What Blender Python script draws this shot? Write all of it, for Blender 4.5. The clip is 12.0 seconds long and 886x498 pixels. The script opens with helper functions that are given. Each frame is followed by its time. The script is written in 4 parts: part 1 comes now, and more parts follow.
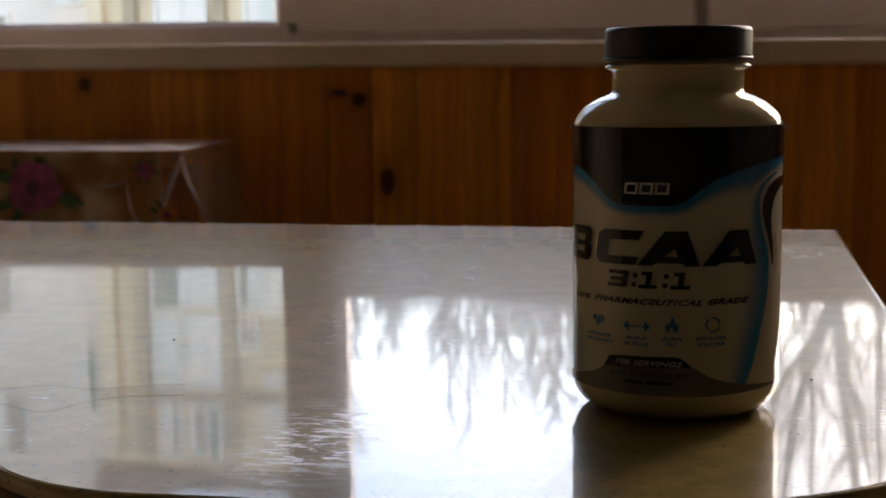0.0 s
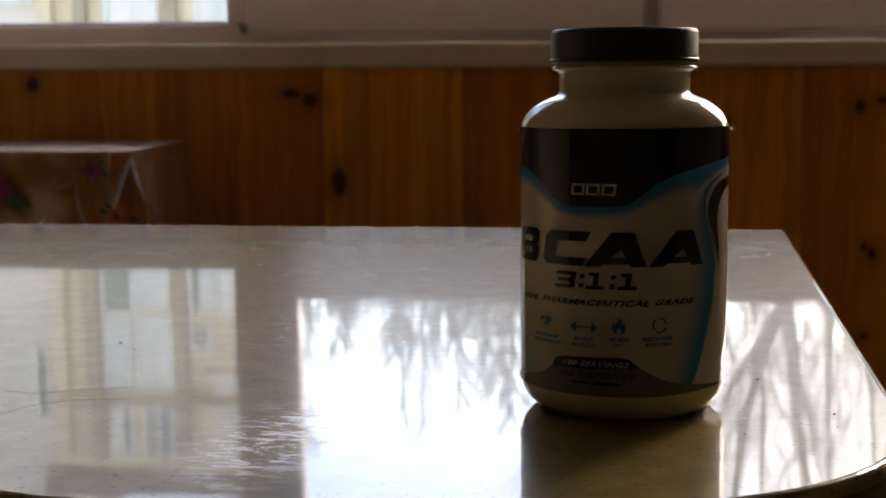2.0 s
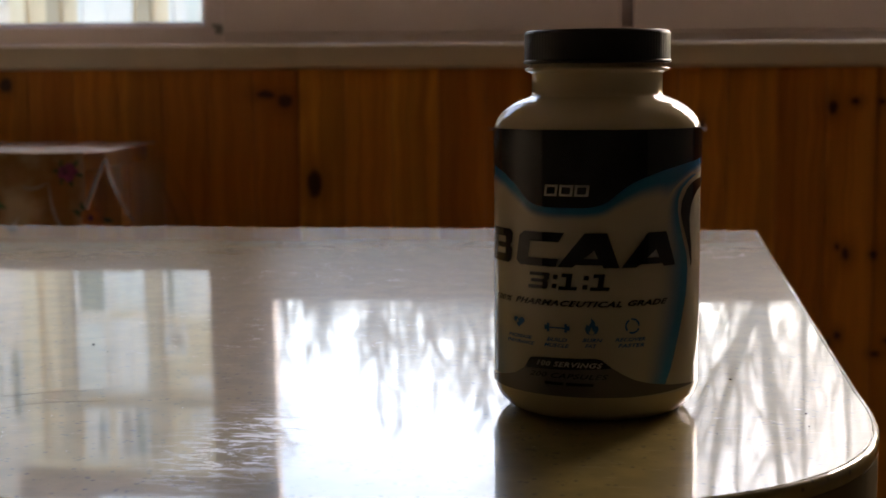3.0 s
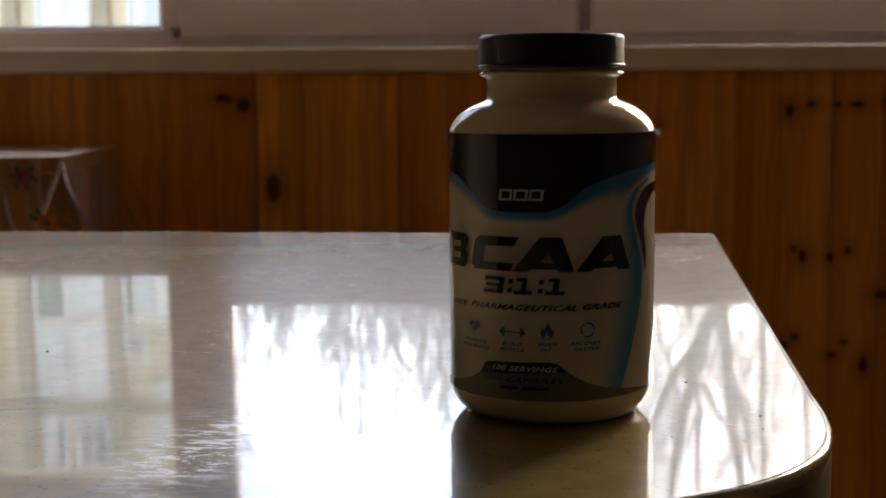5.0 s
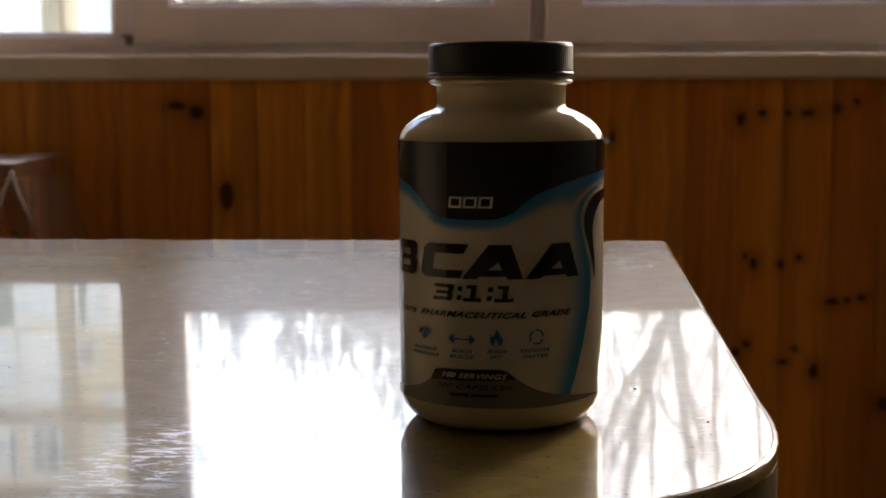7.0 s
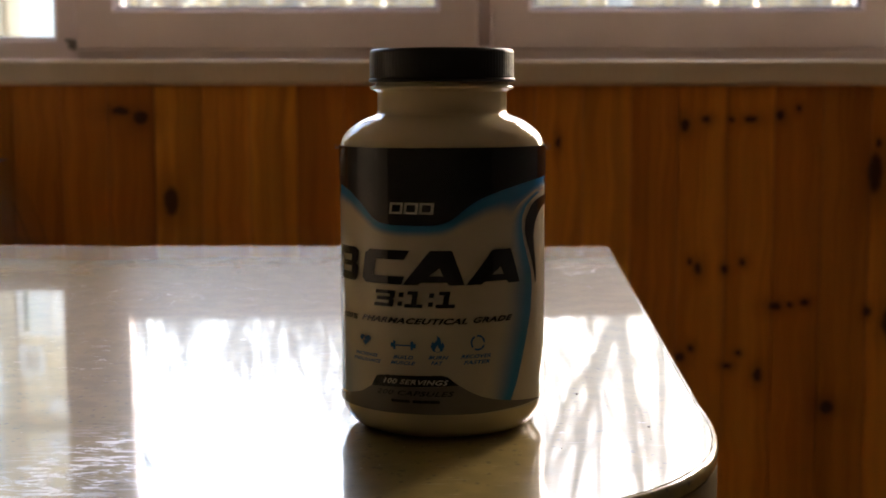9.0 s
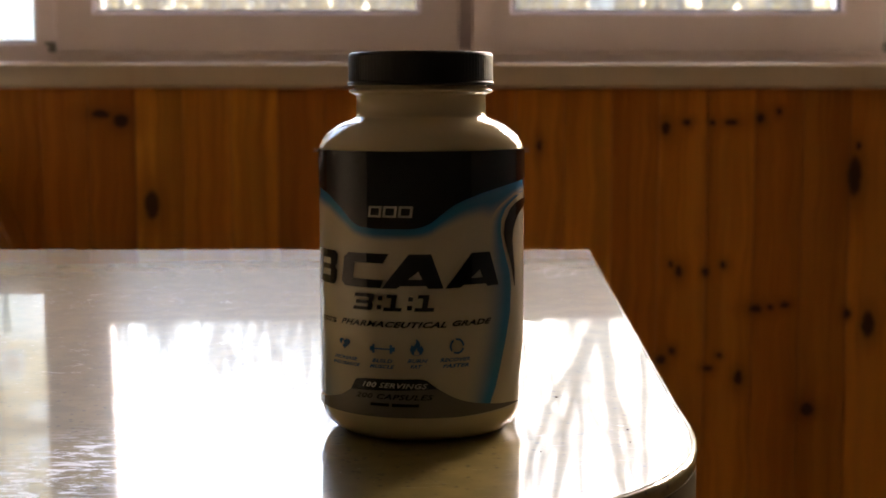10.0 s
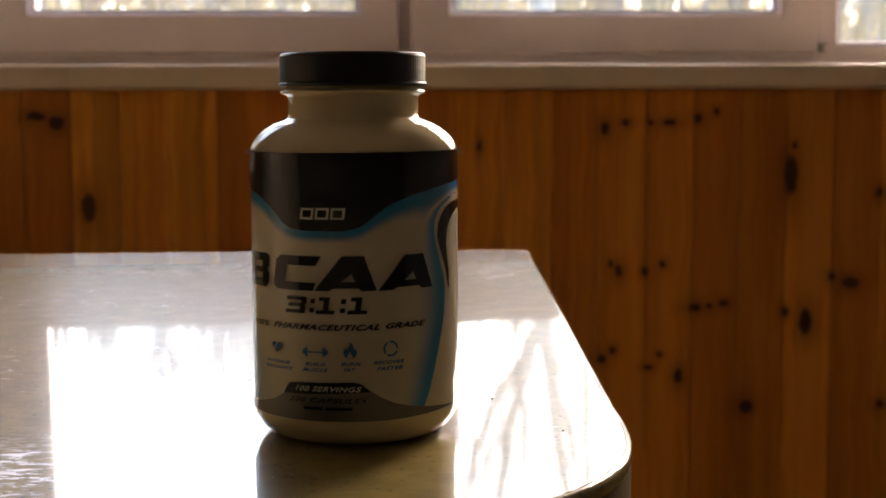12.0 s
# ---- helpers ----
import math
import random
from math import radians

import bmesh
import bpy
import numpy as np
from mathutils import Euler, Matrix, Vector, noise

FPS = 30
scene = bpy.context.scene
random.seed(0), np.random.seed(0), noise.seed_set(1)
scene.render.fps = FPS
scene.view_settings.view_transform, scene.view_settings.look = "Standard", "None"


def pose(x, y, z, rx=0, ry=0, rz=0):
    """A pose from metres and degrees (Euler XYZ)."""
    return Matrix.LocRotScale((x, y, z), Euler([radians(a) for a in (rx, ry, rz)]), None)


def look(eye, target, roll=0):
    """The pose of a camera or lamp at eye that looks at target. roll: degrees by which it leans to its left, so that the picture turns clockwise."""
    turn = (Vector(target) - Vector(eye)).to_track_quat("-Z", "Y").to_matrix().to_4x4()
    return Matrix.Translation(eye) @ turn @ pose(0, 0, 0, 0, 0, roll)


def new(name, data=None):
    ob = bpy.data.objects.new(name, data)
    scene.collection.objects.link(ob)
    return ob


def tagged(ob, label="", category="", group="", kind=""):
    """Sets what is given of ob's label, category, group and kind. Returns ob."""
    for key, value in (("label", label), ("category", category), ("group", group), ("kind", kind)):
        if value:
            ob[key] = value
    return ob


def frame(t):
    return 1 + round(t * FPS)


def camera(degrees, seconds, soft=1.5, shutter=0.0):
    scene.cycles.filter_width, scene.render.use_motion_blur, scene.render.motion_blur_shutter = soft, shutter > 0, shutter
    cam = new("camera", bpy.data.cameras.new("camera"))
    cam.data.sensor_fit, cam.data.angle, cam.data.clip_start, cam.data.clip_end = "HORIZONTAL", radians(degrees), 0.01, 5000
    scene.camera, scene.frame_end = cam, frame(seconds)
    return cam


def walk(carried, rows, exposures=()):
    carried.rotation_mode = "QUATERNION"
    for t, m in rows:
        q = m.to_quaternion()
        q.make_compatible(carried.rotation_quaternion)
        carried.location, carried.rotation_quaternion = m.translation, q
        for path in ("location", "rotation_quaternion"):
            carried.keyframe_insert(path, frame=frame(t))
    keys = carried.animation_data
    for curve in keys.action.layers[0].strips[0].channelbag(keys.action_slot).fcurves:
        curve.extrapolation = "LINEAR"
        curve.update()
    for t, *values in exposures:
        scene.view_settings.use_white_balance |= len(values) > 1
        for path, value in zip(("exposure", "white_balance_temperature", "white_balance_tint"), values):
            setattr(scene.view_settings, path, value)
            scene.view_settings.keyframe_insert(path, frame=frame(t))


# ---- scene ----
cam = camera(34.82, 12.0, soft=1.7)
# seconds, place, yaw, pitch, roll
ROWS = [
    (0.0, 0.0027, -0.5490, 0.8726, 9.783, -6.538, -0.253),
    (0.5, 0.0029, -0.5489, 0.8727, 9.303, -6.552, -0.144),
    (1.0, 0.0033, -0.5487, 0.8727, 8.776, -6.553, -0.136),
    (1.5, 0.0033, -0.5486, 0.8727, 8.296, -6.545, -0.081),
    (2.0, 0.0046, -0.5475, 0.8727, 7.871, -6.513, -0.185),
    (2.5, 0.0050, -0.5476, 0.8728, 7.384, -6.524, -0.129),
    (3.0, 0.0057, -0.5477, 0.8729, 6.902, -6.488, -0.158),
    (5.0, 0.0077, -0.5469, 0.8732, 5.303, -6.345, -0.225),
    (5.5, 0.0081, -0.5477, 0.8730, 4.898, -6.228, -0.179),
    (6.0, 0.0088, -0.5484, 0.8729, 4.417, -6.129, -0.184),
    (6.5, 0.0092, -0.5479, 0.8730, 4.041, -6.118, -0.207),
    (7.0, 0.0098, -0.5475, 0.8732, 3.472, -6.039, -0.068),
    (9.0, 0.0122, -0.5470, 0.8733, 1.341, -5.811, 0.050),
    (9.5, 0.0126, -0.5473, 0.8733, 0.995, -5.726, 0.006),
    (10.0, 0.0133, -0.5467, 0.8734, 0.610, -5.688, 0.049),
    (10.5, 0.0138, -0.5450, 0.8734, 0.090, -5.685, 0.039),
    (11.0, 0.0147, -0.5450, 0.8733, -0.458, -5.647, -0.019),
    (11.5, 0.0160, -0.5436, 0.8733, -1.078, -5.650, -0.081),
    (12.0, 0.0168, -0.5434, 0.8733, -1.725, -5.648, -0.129),
]
walk(cam, [(t, pose(x, y, z, 90 + pitch, 0, yaw) @ pose(0, 0, 0, 0, 0, roll)) for t, x, y, z, yaw, pitch, roll in ROWS],
     exposures=[(0.0, 2.3, 6900, 21), (3.0, 2.4, 6900, 21), (7.0, 2.78, 6900, 21), (9.0, 3.06, 7000, 21), (12.0, 3.34, 7150, 22)])
cam.data.dof.use_dof = True
cam.data.dof.focus_distance = 0.55
cam.data.dof.aperture_fstop = 23.0

# ---- light ----
SUN_EL, SUN_AZ = 27.0, 26.0
world = bpy.data.worlds.new("sky")
scene.world = world
world.use_nodes = True
wn = world.node_tree.nodes
sky = wn.new("ShaderNodeTexSky")
sky.sky_type = "NISHITA"
sky.sun_disc = False
sky.sun_elevation, sky.sun_rotation = radians(SUN_EL), radians(SUN_AZ)
sky.air_density, sky.dust_density, sky.ozone_density = 1.0, 1.1, 0.8
world.node_tree.links.new(sky.outputs[0], wn["Background"].inputs[0])
wn["Background"].inputs[1].default_value = 0.15
sun = new("sun", bpy.data.lights.new("sun", "SUN"))
sun.data.energy, sun.data.angle, sun.data.color = 0.27, radians(11), (1.0, 0.92, 0.8)
az, el = radians(SUN_AZ), radians(SUN_EL)
sun.matrix_world = look(Vector((math.sin(az) * math.cos(el), math.cos(az) * math.cos(el), math.sin(el))) * 50, (0, 0, 0))

# ---- materials ----
MAT = {}


def node(tree, kind, inputs=None, **props):
    n = tree.nodes.new(kind)
    if "operation" in props:
        n.operation = props["operation"]
    if "use_clamp" in props:
        n.use_clamp = props["use_clamp"]
    if "data_type" in props:
        n.data_type, n.blend_type = props["data_type"], props["blend_type"]
    if "interpolation_type" in props:
        n.interpolation_type = props["interpolation_type"]
    for k, v in (inputs or {}).items():
        if isinstance(v, bpy.types.NodeSocket):
            tree.links.new(v, n.inputs[k])
        else:
            n.inputs[k].default_value = v
    return n


def math_node(tree, op, a, b=0.0, clamp=False):
    return node(tree, "ShaderNodeMath", {0: a, 1: b}, operation=op, use_clamp=clamp).outputs[0]


def mix_colour(tree, fac, a, b, blend="MIX"):
    n = node(tree, "ShaderNodeMix", data_type="RGBA", blend_type=blend)
    for k, v in ((0, fac), (6, a), (7, b)):
        if isinstance(v, bpy.types.NodeSocket):
            tree.links.new(v, n.inputs[k])
        else:
            n.inputs[k].default_value = v if k == 0 else (*v, 1)
    return n.outputs[2]


def ramp(tree, fac, lo, hi, a=0.0, b=1.0, smooth=True):
    return node(tree, "ShaderNodeMapRange", {0: fac, 1: lo, 2: hi, 3: a, 4: b}, interpolation_type="SMOOTHSTEP" if smooth else "LINEAR").outputs[0]


def surface(key, colour, rough=0.6, metal=0.0, spec=0.5, vary=0.12, scale=30.0, bump=0.0, stretch=(1, 1, 1), coords="Object"):
    """A plain surface with variation at two scales and fine relief."""
    m = bpy.data.materials.new(key)
    m.use_nodes = True
    t = m.node_tree
    b = t.nodes["Principled BSDF"]
    b.inputs["Metallic"].default_value, b.inputs["Specular IOR Level"].default_value = metal, spec
    tc = node(t, "ShaderNodeTexCoord")
    mp = node(t, "ShaderNodeMapping", {0: tc.outputs[coords], 3: stretch})
    n1 = node(t, "ShaderNodeTexNoise", {"Vector": mp.outputs[0], "Scale": scale, "Detail": 4.0})
    n2 = node(t, "ShaderNodeTexNoise", {"Vector": mp.outputs[0], "Scale": scale * 0.17, "Detail": 2.0})
    v = math_node(t, "MULTIPLY", math_node(t, "ADD", n1.outputs[0], n2.outputs[0]), 0.5)
    dark = tuple(c * (1 - vary * 1.6) for c in colour)
    light = tuple(min(1, c * (1 + vary * 1.6)) for c in colour)
    c = mix_colour(t, ramp(t, v, 0.3, 0.7), dark, light)
    t.links.new(c, b.inputs["Base Color"])
    t.links.new(ramp(t, n2.outputs[0], 0.3, 0.7, rough * 0.85, min(1, rough * 1.15)), b.inputs["Roughness"])
    if bump:
        bn = node(t, "ShaderNodeBump", {"Strength": bump, "Distance": 0.002, "Height": n1.outputs[0]})
        t.links.new(bn.outputs[0], b.inputs["Normal"])
    MAT[key] = m
    return m, t, b


# knots of the boards: x, height over the table, half width, half height
KNOTS_A = [(0.367, 0.09, 0.0087, 0.0116), (0.403, 0.1, 0.0077, 0.0058), (0.446, 0.099, 0.0058, 0.0048), (0.478, 0.1, 0.0116, 0.0058),
           (0.527, 0.107, 0.0068, 0.0087), (0.559, 0.118, 0.0058, 0.0058), (0.696, 0.06, 0.0048, 0.0077), (0.69, 0.009, 0.0125, 0.0367),
           (0.844, -0.021, 0.0068, 0.0097), (0.379, -0.143, 0.0048, 0.0058), (0.393, -0.156, 0.0068, 0.0106), (0.439, -0.156, 0.0058, 0.0077),
           (0.469, -0.144, 0.0058, 0.0068), (0.765, -0.168, 0.0068, 0.0077), (0.798, -0.178, 0.0155, 0.0106), (-0.598, 0.113, 0.017, 0.007)]
KNOTS_B = [(0.527, -0.22, 0.0126, 0.0077), (0.552, -0.218, 0.0058, 0.0048), (0.576, -0.213, 0.0087, 0.0058), (0.683, -0.228, 0.0068, 0.0087),
           (0.72, -0.247, 0.0116, 0.0251), (0.365, -0.309, 0.0087, 0.0097), (0.383, -0.294, 0.0058, 0.0068), (0.445, -0.324, 0.0087, 0.0058),
           (0.465, -0.302, 0.0058, 0.0048), (0.499, -0.34, 0.0077, 0.0135), (0.619, -0.396, 0.0135, 0.0116), (0.855, -0.393, 0.0077, 0.0077),
           (0.152, 0.061, 0.0048, 0.0106), (-0.513, -0.042, 0.0135, 0.0265), (-0.563, 0.102, 0.014, 0.013), (-1.07, 0.13, 0.012, 0.014)]
T = 0.75


def pine(key, colour, deep):
    m = bpy.data.materials.new(key)
    m.use_nodes = True
    t = m.node_tree
    b = t.nodes["Principled BSDF"]
    geo = node(t, "ShaderNodeNewGeometry").outputs["Position"]
    info = node(t, "ShaderNodeObjectInfo").outputs["Random"]
    shift = node(t, "ShaderNodeCombineXYZ", {0: math_node(t, "MULTIPLY", info, 17.0), 2: math_node(t, "MULTIPLY", info, 31.0)}).outputs[0]
    warp = node(t, "ShaderNodeTexNoise", {"Vector": geo, "Scale": 9.0, "Detail": 2.0}).outputs["Color"]
    warp = node(t, "ShaderNodeVectorMath", {0: warp, 1: (0.5, 0.5, 0.5)}, operation="SUBTRACT").outputs[0]
    # distance to the nearest knot, in its own half sizes
    fine = node(t, "ShaderNodeTexNoise", {"Vector": geo, "Scale": 70.0, "Detail": 2.0}).outputs["Color"]
    fine = node(t, "ShaderNodeVectorMath", {0: fine, 1: (0.5, 0.5, 0.5)}, operation="SUBTRACT").outputs[0]
    wob = node(t, "ShaderNodeVectorMath", {0: fine, 1: (0.008, 0.0, 0.008), 2: geo}, operation="MULTIPLY_ADD").outputs[0]
    near = None
    for x, z, rx, rz in KNOTS_A + KNOTS_B:
        d = node(t, "ShaderNodeVectorMath", {0: wob, 1: (x, 0, T + z)}, operation="SUBTRACT").outputs[0]
        d = node(t, "ShaderNodeVectorMath", {0: d, 1: (1 / rx, 0, 1 / rz)}, operation="MULTIPLY").outputs[0]
        d = node(t, "ShaderNodeVectorMath", {0: d}, operation="LENGTH").outputs["Value"]
        near = d if near is None else node(t, "ShaderNodeMath", {0: near, 1: d, 2: 0.6}, operation="SMOOTH_MIN").outputs[0]
    halo = ramp(t, near, 1.0, 4.5, 1.0, 0.0)
    # grain: long bands that run up the board and bend round the knots
    p = node(t, "ShaderNodeVectorMath", {0: geo, 1: shift}, operation="ADD").outputs[0]
    bend = node(t, "ShaderNodeVectorMath", {0: warp, 1: (0.03, 0.0, 0.0), 2: p}, operation="MULTIPLY_ADD").outputs[0]
    wide = node(t, "ShaderNodeMapping", {0: bend, 3: (38, 6, 1.3)}).outputs[0]
    thin = node(t, "ShaderNodeMapping", {0: bend, 3: (330, 20, 5)}).outputs[0]
    g1 = node(t, "ShaderNodeTexNoise", {"Vector": wide, "Scale": 1.0, "Detail": 3.0, "Roughness": 0.6}).outputs[0]
    g2 = node(t, "ShaderNodeTexNoise", {"Vector": thin, "Scale": 1.0, "Detail": 2.0}).outputs[0]
    g = math_node(t, "ADD", math_node(t, "MULTIPLY", g1, 0.7), math_node(t, "MULTIPLY", g2, 0.3))
    g = math_node(t, "ADD", g, math_node(t, "MULTIPLY", halo, -0.12))
    c = mix_colour(t, ramp(t, g, 0.36, 0.62), deep, colour)
    own = node(t, "ShaderNodeObjectInfo").outputs["Color"]
    c = mix_colour(t, 1.0, c, own, "MULTIPLY")
    streak = node(t, "ShaderNodeTexNoise", {"Vector": node(t, "ShaderNodeMapping", {0: bend, 3: (16, 3, 0.5)}).outputs[0], "Scale": 1.0, "Detail": 2.0}).outputs[0]
    c = mix_colour(t, ramp(t, streak, 0.52, 0.68, 0.0, 0.36), c, (0.23, 0.072, 0.01))
    c = mix_colour(t, ramp(t, streak, 0.42, 0.3, 0.0, 0.4), c, (0.62, 0.25, 0.04))
    c = mix_colour(t, ramp(t, near, 0.9, 2.6, 0.3, 0.0), c, (0.14, 0.05, 0.012))
    c = mix_colour(t, ramp(t, near, 0.65, 1.2, 0.9, 0.0), c, (0.035, 0.014, 0.005))
    t.links.new(c, b.inputs["Base Color"])
    b.inputs["Roughness"].default_value = 0.45
    b.inputs["Specular IOR Level"].default_value = 0.3
    bn = node(t, "ShaderNodeBump", {"Strength": 0.25, "Distance": 0.001, "Height": g2})
    t.links.new(bn.outputs[0], b.inputs["Normal"])
    MAT[key] = m


pine("pine", (0.84, 0.332, 0.038), (0.62, 0.212, 0.02))


def stone_top():
    """Polished cream laminate: specks, a slightly wavy gloss coat, dry streaks and ring marks."""
    m = bpy.data.materials.new("stone_top")
    m.use_nodes = True
    t = m.node_tree
    b = t.nodes["Principled BSDF"]
    o = node(t, "ShaderNodeTexCoord").outputs["Object"]
    sp = node(t, "ShaderNodeTexVoronoi", {"Vector": o, "Scale": 300.0}).outputs["Distance"]
    pick = node(t, "ShaderNodeTexNoise", {"Vector": o, "Scale": 130.0, "Detail": 1.0}).outputs[0]
    speck = math_node(t, "MULTIPLY", ramp(t, sp, 0.15, 0.38, 1.0, 0.0), ramp(t, pick, 0.52, 0.58))
    mott = node(t, "ShaderNodeTexNoise", {"Vector": o, "Scale": 60.0, "Detail": 4.0}).outputs[0]
    base = mix_colour(t, ramp(t, mott, 0.35, 0.65), (0.2, 0.15, 0.045), (0.26, 0.2, 0.066))
    base = mix_colour(t, math_node(t, "MULTIPLY", speck, 0.85), base, (0.06, 0.045, 0.025))
    sx = node(t, "ShaderNodeSeparateXYZ", {0: o})
    X, Y = sx.outputs[0], sx.outputs[1]
    lines = node(t, "ShaderNodeTexNoise", {"Vector": node(t, "ShaderNodeMapping", {0: o, 2: (0, 0, 0.2), 3: (70, 210, 1)}).outputs[0], "Scale": 1.0, "Detail": 7.0, "Roughness": 0.8, "Distortion": 0.6}).outputs[0]
    dust0 = node(t, "ShaderNodeTexNoise", {"Vector": o, "Scale": 35.0, "Detail": 3.0}).outputs[0]
    film = None
    # dried smears: middle x, y, half sizes, threshold
    for x, y, rx, ry, th in ((-0.122, -0.07, 0.034, 0.075, 0.505), (-0.19, 0.36, 0.2, 0.1, 0.6), (0.085, 0.49, 0.03, 0.07, 0.55), (-0.16, 0.15, 0.12, 0.14, 0.6), (-0.24, -0.06, 0.06, 0.1, 0.6), (0.06, 0.02, 0.06, 0.12, 0.62)):
        dx = math_node(t, "DIVIDE", math_node(t, "SUBTRACT", X, x), rx)
        dy = math_node(t, "DIVIDE", math_node(t, "SUBTRACT", Y, y), ry)
        r = math_node(t, "SQRT", math_node(t, "ADD", math_node(t, "MULTIPLY", dx, dx), math_node(t, "MULTIPLY", dy, dy)))
        k = math_node(t, "MULTIPLY", ramp(t, r, 0.3, 1.1, 1.0, 0.0), ramp(t, lines, th, th + 0.05))
        film = k if film is None else math_node(t, "MAXIMUM", film, k)
    # two rings left by cups
    for x, y, rr in ((-0.195, 0.335, 0.034), (-0.215, 0.36, 0.037)):
        dx, dy = math_node(t, "SUBTRACT", X, x), math_node(t, "SUBTRACT", Y, y)
        r = math_node(t, "SQRT", math_node(t, "ADD", math_node(t, "MULTIPLY", dx, dx), math_node(t, "MULTIPLY", dy, dy)))
        k = ramp(t, math_node(t, "ABSOLUTE", math_node(t, "SUBTRACT", r, rr)), 0.0, 0.002, 0.22, 0.0)
        film = math_node(t, "MAXIMUM", film, math_node(t, "MULTIPLY", k, ramp(t, dust0, 0.42, 0.6)))
    # fine scratches and dust motes all over
    scr = node(t, "ShaderNodeTexNoise", {"Vector": node(t, "ShaderNodeMapping", {0: o, 2: (0, 0, -0.5), 3: (60, 900, 1)}).outputs[0], "Scale": 1.0, "Detail": 3.0}).outputs[0]
    patch = node(t, "ShaderNodeTexNoise", {"Vector": o, "Scale": 9.0, "Detail": 3.0}).outputs[0]
    film = math_node(t, "MAXIMUM", film, math_node(t, "MULTIPLY", ramp(t, scr, 0.63, 0.7, 0.0, 0.3), ramp(t, patch, 0.42, 0.6)))
    mote = node(t, "ShaderNodeTexVoronoi", {"Vector": o, "Scale": 150.0})
    pick2 = node(t, "ShaderNodeSeparateXYZ", {0: mote.outputs["Color"]}).outputs[0]
    film = math_node(t, "MAXIMUM", film, math_node(t, "MULTIPLY", ramp(t, mote.outputs["Distance"], 0.03, 0.08, 0.8, 0.0), ramp(t, pick2, 0.8, 0.82)))
    dust = node(t, "ShaderNodeTexNoise", {"Vector": o, "Scale": 14.0, "Detail": 5.0, "Roughness": 0.7}).outputs[0]
    base = mix_colour(t, math_node(t, "MULTIPLY", film, 0.8), base, (0.72, 0.7, 0.67))
    t.links.new(base, b.inputs["Base Color"])
    b.inputs["Roughness"].default_value = 0.3
    b.inputs["Specular IOR Level"].default_value = 0.11
    b.inputs["Coat Weight"].default_value = 1.0
    b.inputs["Coat IOR"].default_value = 1.42
    cr = math_node(t, "ADD", ramp(t, dust, 0.4, 0.75, 0.025, 0.048), math_node(t, "MULTIPLY", film, 0.3))
    t.links.new(cr, b.inputs["Coat Roughness"])
    wav = node(t, "ShaderNodeTexNoise", {"Vector": node(t, "ShaderNodeMapping", {0: o, 3: (11, 30, 1)}).outputs[0], "Scale": 1.0, "Detail": 1.5}).outputs[0]
    bn = node(t, "ShaderNodeBump", {"Strength": 0.012, "Distance": 0.004, "Height": wav})
    t.links.new(bn.outputs[0], b.inputs["Coat Normal"])
    MAT["stone_top"] = m


stone_top()
surface("edge_band", (0.12, 0.088, 0.036), 0.5, spec=0.05, vary=0.08, scale=80)
surface("table_leg", (0.3, 0.17, 0.07), 0.45, vary=0.2, scale=20)
surface("pvc", (0.92, 0.81, 0.82), 0.32, vary=0.03, scale=9)
surface("sill_pvc", (0.8, 0.67, 0.48), 0.3, vary=0.04, scale=12)
surface("gasket", (0.015, 0.015, 0.016), 0.6, vary=0.1)
surface("groove", (0.3, 0.28, 0.27), 0.6, vary=0.1)
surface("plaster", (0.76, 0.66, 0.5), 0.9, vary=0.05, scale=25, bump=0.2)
surface("blocker_paint", (0.075, 0.062, 0.042), 0.8, vary=0.08, scale=25, bump=0.2)
# darker copy of plaster, for weaker bounce off the unseen east wall
surface("plaster_low_bounce", (0.62, 0.53, 0.39), 0.9, vary=0.05, scale=25, bump=0.2)
surface("ceiling_paint", (0.86, 0.83, 0.8), 0.9, vary=0.03, scale=25)
surface("laminate_floor", (0.36, 0.23, 0.13), 0.4, vary=0.2, scale=20, stretch=(1, 6, 1))
m, t, b = surface("hdpe", (0.56, 0.47, 0.3), 0.08, spec=0.35, vary=0.02, scale=40)
b.inputs["Subsurface Weight"].default_value = 0.25
b.inputs["Subsurface Radius"].default_value = (0.006, 0.005, 0.0035)
b.inputs["Subsurface Scale"].default_value = 1.0
surface("cap_black", (0.01, 0.01, 0.011), 0.36, spec=0.3, vary=0.15, scale=60)
surface("label_white", (0.5, 0.45, 0.34), 0.08, vary=0.02, scale=60)
surface("ink_black", (0.006, 0.006, 0.007), 0.1, spec=0.35, vary=0.1, scale=60)
surface("ink_grey", (0.11, 0.1, 0.095), 0.22, vary=0.06, scale=60)
surface("ink_navy", (0.015, 0.11, 0.3), 0.22, vary=0.05, scale=60)
surface("ink_silver", (0.45, 0.42, 0.37), 0.25, vary=0.05, scale=60)
surface("bark", (0.38, 0.34, 0.3), 0.9, vary=0.25, scale=18, bump=0.6, stretch=(1, 1, 0.3))
surface("dry_twig", (0.5, 0.37, 0.2), 0.85, vary=0.3, scale=4)
surface("far_bark", (0.36, 0.33, 0.3), 0.9, vary=0.3, scale=2)
surface("ground", (0.34, 0.27, 0.16), 0.95, vary=0.3, scale=0.5)
surface("facade", (0.88, 0.69, 0.46), 0.9, vary=0.07, scale=1.5)
surface("facade_white", (0.9, 0.75, 0.63), 0.9, vary=0.06, scale=1.2)
surface("facade_tan", (0.5, 0.38, 0.25), 0.9, vary=0.08, scale=2)
surface("pvc_far", (0.92, 0.84, 0.75), 0.5, vary=0.03, scale=2)
surface("pane_white", (0.97, 0.84, 0.72), 0.4, vary=0.03, scale=1)
